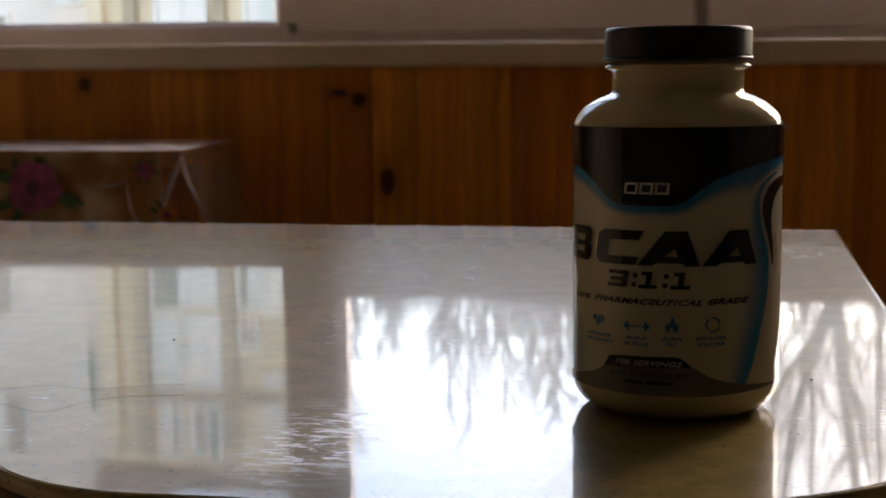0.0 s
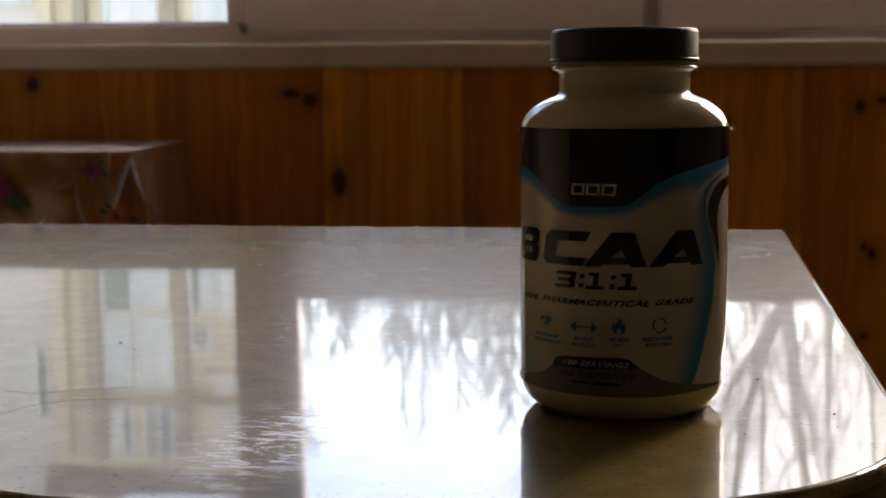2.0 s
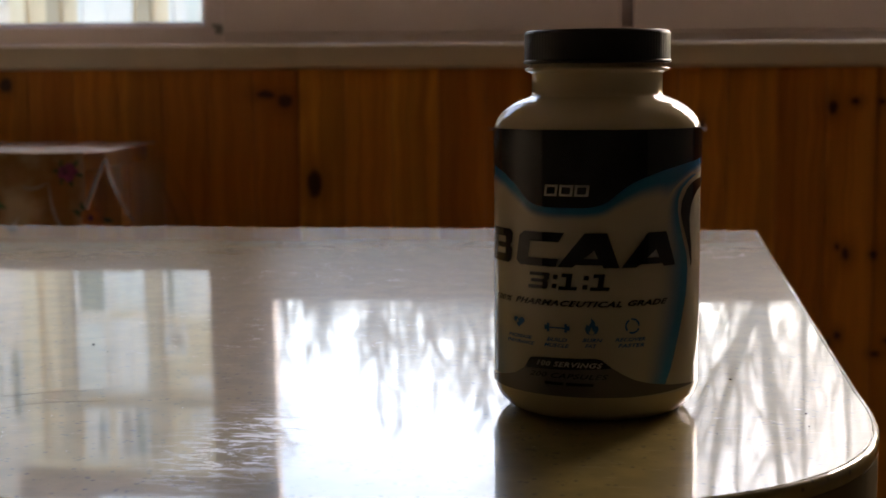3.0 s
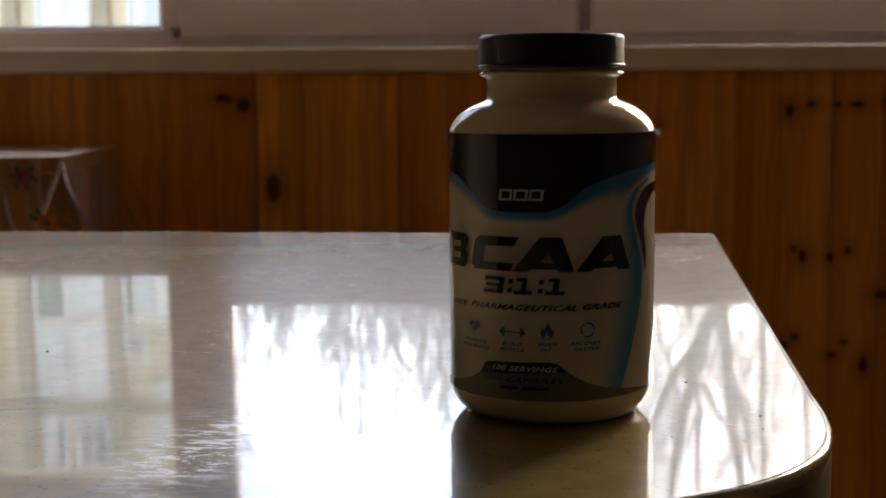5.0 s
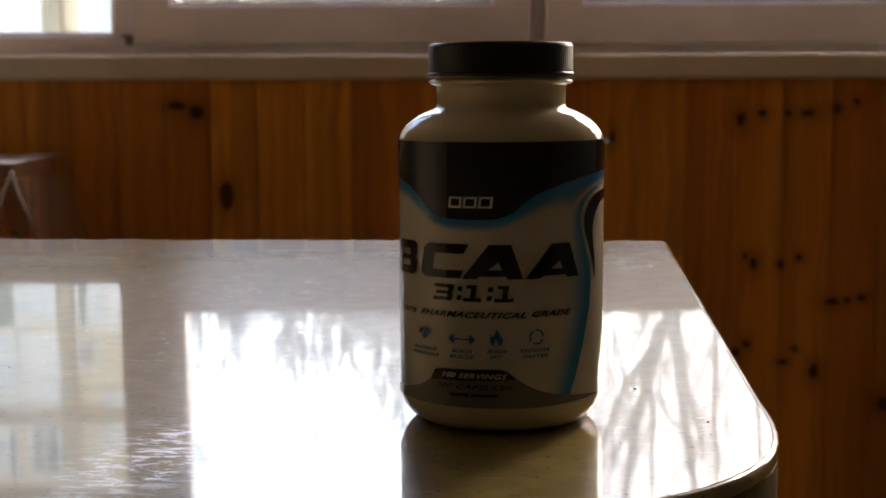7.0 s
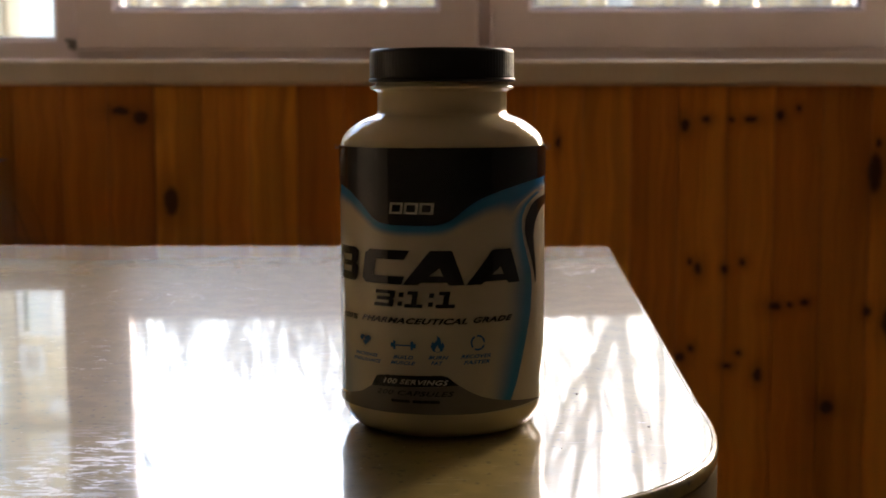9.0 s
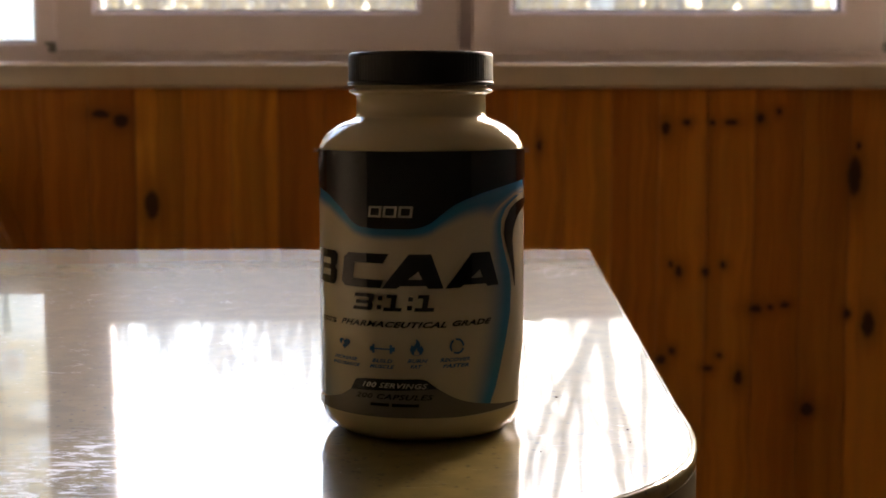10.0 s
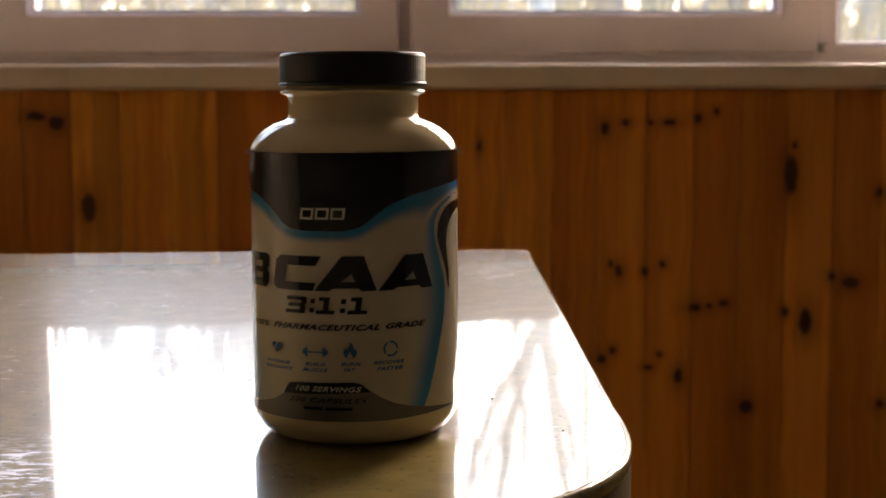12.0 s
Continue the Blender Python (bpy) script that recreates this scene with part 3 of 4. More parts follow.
def bend(bm, lift):
    """Lays a flat shape (x: metres round the bottle, y: height) on the bottle."""
    xs = [v.co.x for v in bm.verts]
    k = math.ceil(min(xs) / 0.0018)
    while k * 0.0018 < max(xs):
        bmesh.ops.bisect_plane(bm, geom=bm.verts[:] + bm.edges[:] + bm.faces[:], plane_co=(k * 0.0018, 0, 0), plane_no=(1, 0, 0))
        k += 1
    for v in bm.verts:
        v.co = on_bottle(math.degrees(v.co.x / R), v.co.y, R + lift + v.co.z)
    for f in bm.faces:
        f.normal_update()
        c = f.calc_center_median()
        if f.normal.dot(Vector((c.x, c.y, 0))) < 0:
            f.normal_flip()
    return bm


def letters(text, a0, a1, z0, z1, mat, bold=0.0, slant=0.35, lift=0.0005):
    cu = bpy.data.curves.new("text", "FONT")
    cu.body, cu.shear, cu.offset, cu.resolution_u, cu.space_character = text, slant, bold, 3, 1.1
    ob = new("text", cu)
    me = bpy.data.meshes.new_from_object(ob.evaluated_get(bpy.context.evaluated_depsgraph_get()))
    bpy.data.objects.remove(ob)
    bpy.data.curves.remove(cu)
    bm = bmesh.new()
    bm.from_mesh(me)
    bpy.data.meshes.remove(me)
    xs, ys = [v.co.x for v in bm.verts], [v.co.y for v in bm.verts]
    s0, s1 = radians(a0) * R, radians(a1) * R
    for v in bm.verts:
        v.co = Vector((s0 + (v.co.x - min(xs)) / (max(xs) - min(xs)) * (s1 - s0), z0 + (v.co.y - min(ys)) / (max(ys) - min(ys)) * (z1 - z0), 0))
    return part("lettering", bend(bm, lift), mat, label)


def polygons(name, polys, a0, a1, z0, z1, mat, slant=0.0, lift=0.0005):
    """Flat pieces in a unit square, laid on the bottle."""
    bm = bmesh.new()
    s0, s1 = radians(a0) * R, radians(a1) * R
    for i, pts in enumerate(polys):
        bm.faces.new([bm.verts.new((s0 + (x + slant * (y - 0.5)) * (s1 - s0), z0 + y * (z1 - z0), i * 0.000008)) for x, y in pts])
    return part(name, bend(bm, lift), mat, label)


def q(x0, x1, y0, y1):
    return [(x0, y0), (x1, y0), (x1, y1), (x0, y1)]


LET_C = [[(0.12, 0), (0.95, 0), (0.98, 0.24), (0.3, 0.24), (0.12, 0.12)], [(0.0, 0.14), (0.12, 0), (0.3, 0.24), (0.3, 0.76), (0.12, 1), (0.0, 0.86)], [(0.12, 1), (0.3, 0.72), (0.92, 0.72), (1.0, 1)]]
LET_A = [[(0, 0), (0.25, 0), (0.6, 0.5), (0.6, 1), (0.45, 1)], [(0.6, 0.5), (0.66, 0.26), (0.75, 0), (1, 0), (0.8, 1), (0.6, 1)], [(0.3, 0.08), (0.73, 0.08), (0.68, 0.27), (0.43, 0.27)]]
LET_B = [q(0.0, 0.26, 0, 1), [(0.2, 0), (0.9, 0), (1, 0.12), (1, 0.42), (0.9, 0.54), (0.72, 0.54), (0.72, 0.24), (0.2, 0.24)], [(0.2, 1), (0.86, 1), (0.98, 0.9), (0.98, 0.62), (0.86, 0.48), (0.7, 0.5), (0.7, 0.76), (0.2, 0.76)], q(0.3, 0.8, 0.42, 0.58)]
for shape, a0, a1, lean in ((LET_B, -73.0, -50.0, 0.1), (LET_C, -45.3, -17.6, 0.12), (LET_A, -20.0, 12.8, 0.0), (LET_A, 13.7, 46.4, 0.0)):
    polygons("lettering", shape, a0, a1, 58.6 * MM, 71.2 * MM, "ink_black", lean)
DIG_1 = [q(0.36, 0.66, 0.1, 1), q(0.0, 1.0, 0, 0.22), q(0.08, 0.5, 0.78, 1)]
DIG_3 = [q(0.02, 0.9, 0, 0.22), q(0.12, 0.9, 0.39, 0.6), q(0.0, 0.9, 0.78, 1), [(0.74, 0.05), (0.95, 0.0), (1.0, 0.1), (1.0, 0.42), (0.92, 0.5), (1.0, 0.58), (1.0, 0.9), (0.95, 1.0), (0.74, 0.95)]]
COLON = [q(0, 1, 0.08, 0.36), q(0, 1, 0.62, 0.9)]
for shape, a0, a1 in ((DIG_3, -37.2, -24.8), (COLON, -22.5, -19.9), (DIG_1, -18.6, -8.8), (COLON, -6.0, -3.4), (DIG_1, -1.9, 8.1)):
    polygons("lettering", shape, a0, a1, 50.3 * MM, 56.4 * MM, "ink_black", 0.14 if a1 - a0 > 5 else 0.5)
letters("100%", -68, -49.8, 44.1 * MM, 46.2 * MM, "ink_black", 0.02, 0.4)
letters("PHARMACEUTICAL", -47.2, 14.3, 44.3 * MM, 46.5 * MM, "ink_black", 0.035, 0.4)
letters("GRADE", 17.3, 41.2, 44.6 * MM, 46.7 * MM, "ink_black", 0.035, 0.4)
letters("INCREASE", -53.3, -35, 31.1 * MM, 32.4 * MM, "ink_navy", 0.04)
letters("ENDURANCE", -54.6, -33.5, 29.0 * MM, 30.3 * MM, "ink_navy", 0.04)
letters("BUILD", -25.9, -14.3, 31.2 * MM, 32.6 * MM, "ink_navy", 0.04)
letters("MUSCLE", -27.4, -13.1, 29.1 * MM, 30.5 * MM, "ink_navy", 0.04)
letters("BURN", -6.4, 4.3, 31.5 * MM, 32.9 * MM, "ink_navy", 0.04)
letters("FAT", -4.9, 1.3, 29.4 * MM, 30.8 * MM, "ink_navy", 0.04)
letters("RECOVER", 10.6, 27.3, 31.7 * MM, 33.1 * MM, "ink_navy", 0.04)
letters("FASTER", 12.1, 26.6, 29.5 * MM, 30.9 * MM, "ink_navy", 0.04)
letters("100 SERVINGS", -31.9, 4.3, 21.9 * MM, 23.8 * MM, "ink_silver", 0.02, 0.35, 0.0006)
letters("200 CAPSULES", -36.4, 7.3, 17.7 * MM, 19.6 * MM, "ink_black", 0.02, 0.35, 0.0006)
polygons("small_print", [q(0, 0.4, 0, 1), q(0.46, 1, 0, 1)], -27, -0.5, 15.1 * MM, 16.2 * MM, "ink_black", 0.0, 0.0006)
# maker's mark: plain blocks
for a0, a1 in ((-27.2, -19.8), (-18.9, -11.5), (-10.6, -3.2)):
    polygons("mark", [q(0, 1, 0.82, 1), q(0, 1, 0, 0.18), q(0, 0.18, 0.16, 0.84), q(0.82, 1, 0.16, 0.84)], a0, a1, 84.4 * MM, 88.5 * MM, "ink_silver", 0.1, 0.0005)
heart = [(0.5 + 0.5 * math.sin(a) ** 3, 0.52 + (13 * math.cos(a) - 5 * math.cos(2 * a) - 2 * math.cos(3 * a) - math.cos(4 * a)) / 32) for a in np.linspace(0, 2 * math.pi, 24, endpoint=False)]
polygons("icon", [heart], -48.8, -40.2, 34.9 * MM, 39.3 * MM, "ink_navy")
polygons("icon_beat", [[(0.0, 0.44), (0.3, 0.44), (0.3, 0.54), (0.0, 0.54)], [(0.28, 0.5), (0.42, 0.1), (0.52, 0.1), (0.38, 0.6)], [(0.42, 0.1), (0.52, 0.1), (0.66, 0.9), (0.56, 0.9)], [(0.56, 0.9), (0.66, 0.9), (0.8, 0.45), (0.7, 0.45)]], -48.6, -43.4, 35.6 * MM, 38.2 * MM, "label_white", 0.0, 0.0007)
polygons("icon", [q(0.1, 0.9, 0.44, 0.56), q(0.0, 0.1, 0.3, 0.7), q(0.1, 0.2, 0.12, 0.88), q(0.8, 0.9, 0.12, 0.88), q(0.9, 1.0, 0.3, 0.7)], -27.2, -13.0, 34.2 * MM, 38.4 * MM, "ink_navy")
flame = [(0.5, 0), (0.85, 0.1), (1, 0.36), (0.88, 0.6), (0.78, 0.52), (0.72, 0.8), (0.46, 1), (0.46, 0.76), (0.26, 0.54), (0.16, 0.66), (0.02, 0.36), (0.16, 0.1)]
polygons("icon", [flame], -5.2, 2.2, 34.0 * MM, 40.4 * MM, "ink_navy")
polygons("icon_core", [[(0.5, 0), (0.85, 0.15), (0.9, 0.4), (0.62, 0.62), (0.5, 1), (0.3, 0.62), (0.1, 0.35), (0.2, 0.12)]], -3.2, 0.2, 34.2 * MM, 36.9 * MM, "label_white", 0.0, 0.0007)
ring = []
for k in range(18):
    if k % 6 != 5:
        a, c = 2 * math.pi * k / 18, 2 * math.pi * (k + 1) / 18
        ring.append([(0.5 + r_ * math.cos(s), 0.5 + r_ * math.sin(s)) for r_, s in ((0.38, a), (0.5, a), (0.5, c), (0.38, c))])
polygons("icon", ring, 15.8, 24.0, 34.4 * MM, 40.2 * MM, "ink_navy")

# lint on the label's upper corners
rnd = random.Random(9)
for sgn in (-1, 1):
    for k in range(7):
        vs, fs = [], []
        p = on_bottle(sgn * (74 + 3 * k), LAB_TOP - 0.0003 * k, R + 0.0002)
        d = Vector((sgn * 0.8, rnd.uniform(-0.5, 0.5), rnd.uniform(-0.1, 0.9))).normalized()
        tube(vs, fs, [(p, 0.00008), (p + d * 0.001, 0.00006), (p + d * 0.0024 + Vector((0, 0, rnd.uniform(-0.0004, 0.0008))), 0.00003)], 3)
        ob = new("lint", list_mesh("lint", vs, fs, "ink_silver"))
        ob.parent = label

# ---- the side table with its oilcloth ----
ST = T + 0.03
side = empty("side_table", Matrix.Translation((-1.15, 1.62, 0)), "small wooden side table under a flowered oilcloth", "side table")
FX, FY, BX, BY = -0.742, 1.42, -0.785, 1.84
for nm, dims in (("tabletop", (-1.62, BX - 0.012, FY + 0.006, BY - 0.02, ST - 0.03, ST - 0.002)), ("leg", (-1.6, -1.56, 1.5, 1.54, 0, ST - 0.03)), ("leg", (-0.86, -0.82, 1.5, 1.54, 0, ST - 0.03)),
                 ("leg", (-1.6, -1.56, 1.76, 1.8, 0, ST - 0.03)), ("leg", (-0.86, -0.82, 1.76, 1.8, 0, ST - 0.03)), ("drawer_front", (-1.54, -0.84, FY + 0.02, FY + 0.04, ST - 0.22, ST - 0.031))):
    bm = box(*dims, 0.003)
    bm.transform(Matrix.Translation((1.15, -1.62, 0)))
    part(nm, bm, "pine", side)
cloth = empty("oilcloth", Matrix.Translation((-1.15, 1.62, ST)), "clear glossy oilcloth with purple flowers, hanging in creased folds", "oilcloth")
bm = bmesh.new()
edge = [(-1.62 + (FX - 0.07 + 1.62) * k / 50, FY, 0.0, -1.0) for k in range(50)]
for k in range(9):
    a = radians(-90 + 88 * k / 8)
    edge.append((FX - 0.07 + 0.07 * math.cos(a), FY + 0.07 + 0.07 * math.sin(a), math.cos(a), math.sin(a)))
edge += [(FX + (BX - FX) * k / 30, FY + 0.07 + (BY - FY - 0.07) * k / 30, 1.0, 0.0) for k in range(1, 31)]
cols = []
for i, (x, y, nx, ny) in enumerate(edge):
    col = []
    s = i / len(edge)
    for j in range(22):
        d = 0.36 * j / 21
        corner = math.exp(-((i - 54) / 7.0) ** 2)
        side_k = max(0.0, min(1.0, (i - 56) / 12))
        wave = 0.012 * math.sin(i * 0.55) * min(1, d / 0.1) + 0.006 * math.sin(i * 1.3 + 1)* min(1, d / 0.1)
        flare = wave * (0.5 + 0.5 * corner) + d * (0.06 + 0.06 * corner + 0.6 * side_k * math.exp(-d * 3))
        drop_ = d * (1 - 0.25 * (corner + side_k * 0.6))
        col.append(bm.verts.new((x + nx * flare + 1.15, y + ny * flare - 1.62, 0.001 - drop_)))
    cols.append(col)
for a, c in zip(cols, cols[1:]):
    for j in range(21):
        bm.faces.new((a[j], a[j + 1], c[j + 1], c[j]))
side_bm = bm.copy()
bm.faces.index_update()
side_bm.faces.index_update()
bmesh.ops.delete(bm, geom=[f for f in bm.faces if f.index >= 21 * 54], context="FACES")
bmesh.ops.delete(side_bm, geom=[f for f in side_bm.faces if f.index < 21 * 54], context="FACES")
part("skirt", bm, "printed_film", cloth, "printed front of the oilcloth", smooth=True)
part("skirt", side_bm, "film", cloth, "clear hanging end of the oilcloth", smooth=True)
bm = bmesh.new()
bm.faces.new([bm.verts.new((x + 1.15, y - 1.62, 0.002)) for x, y, _, _ in edge] + [bm.verts.new((-1.62 + 1.15, BY - 1.62, 0.002))])
r_ = bmesh.ops.extrude_face_region(bm, geom=bm.faces[:])
for v in r_["geom"]:
    if isinstance(v, bmesh.types.BMVert):
        v.co.z -= 0.0015
bmesh.ops.recalc_face_normals(bm, faces=bm.faces)
MAT["cloth_top"] = surface("cloth_top", (0.72, 0.69, 0.66), 0.13, vary=0.25, scale=18)[0]
part("top_sheet", bm, "cloth_top", cloth, "shiny cloth top")


# folds of the stiff film, paled for light shining through: ends as x, depth under the top
for x0, d0, x1, d1, w in ((-0.735, 0.008, -0.772, 0.11, 0.0035), (-0.733, 0.008, -0.712, 0.06, 0.0022), (-0.735, 0.008, -0.69, 0.1, 0.002), (-0.84, 0.045, -0.8, 0.04, 0.0016), (-0.8, 0.045, -0.775, 0.11, 0.002), (-0.845, 0.09, -0.862, 0.112, 0.002)):
    vs, fs = [], []
    tube(vs, fs, [((x0 + (x1 - x0) * u + 1.15, FY - 0.018 + (0.05 if x0 > -0.75 else 0.0) - 0.1 * (d0 + (d1 - d0) * u) - 0.012 * math.sin(3.1 * u) - 1.62, -d0 - (d1 - d0) * u - 0.006 * math.sin(3.1 * u)), w * (0.25 + math.sin(0.3 + 2.7 * u))) for u in (0, 0.2, 0.4, 0.6, 0.8, 1)], 6)
    ob = new("crease", list_mesh("crease", vs, fs, "lit_crease_film"))
    ob.parent = cloth


def blossom(x, z, r, petals, mat, seed, y=FY - 0.012):
    """A printed blossom with leaves, on the hanging front of the oilcloth."""
    rnd = random.Random(seed)
    bm = bmesh.new()
    for k in range(petals):
        a = 2 * math.pi * k / petals + rnd.uniform(-0.2, 0.2)
        cx, cz, w = x + 0.55 * r * math.cos(a), z + 0.55 * r * math.sin(a), r * rnd.uniform(0.42, 0.58)
        bm.faces.new([bm.verts.new((cx + w * math.cos(u) * rnd.uniform(0.85, 1.1), y - 0.0006 * k, cz + w * 0.8 * math.sin(u) * rnd.uniform(0.85, 1.1))) for u in np.linspace(0, 2 * math.pi, 12, endpoint=False)])
    bm.transform(Matrix.Translation((1.15, -1.62, T - ST)))
    fl = part("blossom_print", bm, mat, cloth)
    bm = bmesh.new()
    bm.faces.new([bm.verts.new((x + 0.25 * r * math.cos(u), y - 0.008, z + 0.25 * r * math.sin(u))) for u in np.linspace(0, 2 * math.pi, 12, endpoint=False)])
    bm.transform(Matrix.Translation((1.15, -1.62, T - ST)))
    part("blossom_heart", bm, "petal_dark", fl)
    for k in range(7):
        a = rnd.uniform(0, 2 * math.pi)
        c, d, l = Vector((x + 1.25 * r * math.cos(a), y + 0.002 - 0.0004 * k, z + 1.0 * r * math.sin(a))), Vector((math.cos(a + rnd.uniform(-0.7, 0.7)), 0, math.sin(a))).normalized(), r * rnd.uniform(0.45, 0.7)
        n_ = Vector((-d.z, 0, d.x))
        bm = bmesh.new()
        bm.faces.new([bm.verts.new(c + d * (u * l) + n_ * (l * w)) for u, w in ((-1, 0), (-0.4, 0.3), (0.3, 0.28), (1, 0), (0.3, -0.28), (-0.4, -0.3))])
        for v in bm.verts:
            v.co.z = min(v.co.z, 0.022)
        bm.transform(Matrix.Translation((1.15, -1.62, T - ST)))
        part("leaf_print", bm, "leaf_print", cloth)


blossom(-0.948, -0.024, 0.043, 7, "petal", 3)
blossom(-0.776, 0.004, 0.014, 5, "petal", 5)
blossom(-0.745, -0.062, 0.018, 5, "bloom_orange", 8, FY + 0.0)
blossom(-1.12, -0.05, 0.04, 7, "petal", 11)
blossom(-0.86, -0.14, 0.04, 7, "petal", 12)

# ---- small things on the table ----
for pts in (((-0.277, -0.012), (-0.259, -0.0024), (-0.239, -0.0076), (-0.225, 0.0007), (-0.203, 0.008)), ((-0.264, -0.037), (-0.24, -0.048), (-0.232, -0.03), (-0.218, -0.018), (-0.1955, -0.013))):
    path = outline(pts, 8)
    vs, fs = [], []
    tube(vs, fs, [((p.x, p.y, 0.00006), 0.000045) for p in path], 4)
    h = new("hair", list_mesh("hair", vs, fs, "hair"))
    h.matrix_world = TABLE
    tagged(h, "thin dark hair lying on the glossy table", "hair", "hairs on the table")
for x, y, s in ((0.0554, 0.0474, 0.0012), (0.0433, -0.0462, 0.0007), (0.0787, -0.0125, 0.0011), (0.0772, -0.0321, 0.0006), (-0.2445, 0.1042, 0.0013), (-0.2313, 0.0878, 0.0008), (-0.247, -0.088, 0.0014)):
    bm = bmesh.new()
    bmesh.ops.create_icosphere(bm, subdivisions=1, radius=1.0)
    for v in bm.verts:
        v.co = Vector((v.co.x * s * 0.45, v.co.y * s * 0.6, (v.co.z + 0.8) * s * 0.3)) * random.uniform(0.8, 1.2)
    c = part("crumb", bm, "crumb")
    c.matrix_world = TABLE @ Matrix.Translation((x, y, 0)) @ Matrix.Rotation(random.uniform(0, 3), 4, "Z")
    tagged(c, "tiny dark crumb on the glossy table", "crumb", "crumbs on the table")

# ---- outside ----
GZ = -0.9
bm = bmesh.new()
bmesh.ops.create_grid(bm, x_segments=60, y_segments=60, size=700)
for v in bm.verts:
    far = max(0.0, v.co.length - 60)
    v.co.z = GZ + 1.5 * noise.noise(v.co * 0.01) * min(1, far / 100)
tagged(part("ground", bm, "ground", smooth=True), "dry tawny winter grass and leaf litter", "ground", kind="structure")


def limb(verts, faces, p, d, length, r, depth, rnd, sides=5, droop=0.0):
    path, q_ = [(Vector(p), r)], Vector(p)
    d = Vector(d).normalized()
    n = 4
    for k in range(n):
        d = (d + Vector((rnd.uniform(-1, 1), rnd.uniform(-1, 1), rnd.uniform(-0.5, 0.8))) * 0.16).normalized()
        q_ = q_ + d * length / n
        path.append((q_.copy(), r * (1 - 0.75 * (k + 1) / n)))
        if depth and k:
            for _ in range(2):
                a = rnd.uniform(0, 2 * math.pi)
                o = (d + 0.8 * Vector((math.cos(a), math.sin(a), 0.25))).normalized()
                limb(verts, faces, q_, o, length * rnd.uniform(0.4, 0.65), r * (0.55 - 0.1 * k), depth - 1, rnd, 3)
    tube(verts, faces, path, sides)


def sight(az_, el_, dist):
    """A point seen from the window in that direction (degrees right of the wall's normal, degrees up)."""
    return Vector((math.tan(radians(az_)) * dist, dist, T + math.tan(radians(el_)) * math.hypot(dist, math.tan(radians(az_)) * dist)))


# the big bare tree before the window
rnd = random.Random(4)
tree = empty("bare_tree", Matrix.Translation(Vector((1.28, 12.0, GZ))), "big bare brown tree with forked limbs", "tree")
org = Vector((1.28, 12.0, GZ))
vs, fs = [], []
tube(vs, fs, [(Vector((0, 0, -0.1)), 0.2), (Vector((0, 0, 1.2)), 0.14), (sight(6.0, 7.6, 12) - org, 0.1), (sight(6.05, 9.0, 12) - org, 0.085), (sight(6.38, 10.6, 12) - org, 0.06), (sight(6.64, 13.5, 12) - org, 0.05), (sight(7.1, 16.5, 12) - org, 0.042), (sight(7.4, 24, 12) - org, 0.02)], 8)
trunk = new("trunk", list_mesh("trunk", vs, fs, "bark"))
trunk.parent = tree
vs, fs = [], []
for path in (((6.05, 8.6, 0.07), (5.5, 10.3, 0.06), (5.1, 11.7, 0.052), (4.5, 13.7, 0.045), (4.1, 17, 0.03)), ((5.35, 10.4, 0.04), (4.6, 11.3, 0.038), (4.1, 12, 0.034), (3.35, 13.9, 0.03), (2.6, 16.5, 0.02)),
             ((7.9, 6.0, 0.04), (7.9, 10, 0.034), (7.9, 13.5, 0.028), (8.1, 18, 0.02)), ((5.1, 11.7, 0.03), (5.3, 13.5, 0.025), (5.2, 16.5, 0.018)), ((6.3, 11, 0.03), (7.0, 13, 0.02), (7.6, 16, 0.015)), ((9.3, 6, 0.04), (9.6, 12, 0.03), (9.9, 17, 0.02))):
    pts = [(sight(a, e, 12) - org, r * 0.95) for a, e, r in path]
    tube(vs, fs, pts, 6)
    for p, r in pts[1:]:
        limb(vs, fs, p, (rnd.uniform(-1, 1), rnd.uniform(-0.4, 0.4), rnd.uniform(0.6, 1.4)), rnd.uniform(0.6, 1.1), r * 0.5, 1, rnd, 4)
limbs = new("limbs", list_mesh("limbs", vs, fs, "bark"))
limbs.parent = tree

# slender trees behind it, with fine twigs
for az_, dist in ((2.4, 24.0), (7.6, 29.0), (10.6, 25.0), (13.4, 28.0)):
    foot = sight(az_, 0, dist)
    org = Vector((foot.x, foot.y, GZ))
    slim = empty("bare_tree", Matrix.Translation(org), "slender bare tree with a haze of fine twigs", "tree")
    vs, fs = [], []
    tube(vs, fs, [(Vector((0, 0, -0.1)), 0.14), (Vector((0.05, 0, 2.0)), 0.1), (Vector((0, 0, 3.3)), 0.07)], 7)
    new("trunk", list_mesh("trunk", vs, fs, "bark")).parent = slim
    vs, fs = [], []
    for k in range(46):
        a = 2.4 * k
        limb(vs, fs, (0, 0, 3.2), (0.5 * math.cos(a), 0.5 * math.sin(a), 1.0), rnd.uniform(3.0, 6.6), 0.026, 2, rnd, 3)
    new("crown", list_mesh("crown", vs, fs, "bark")).parent = slim

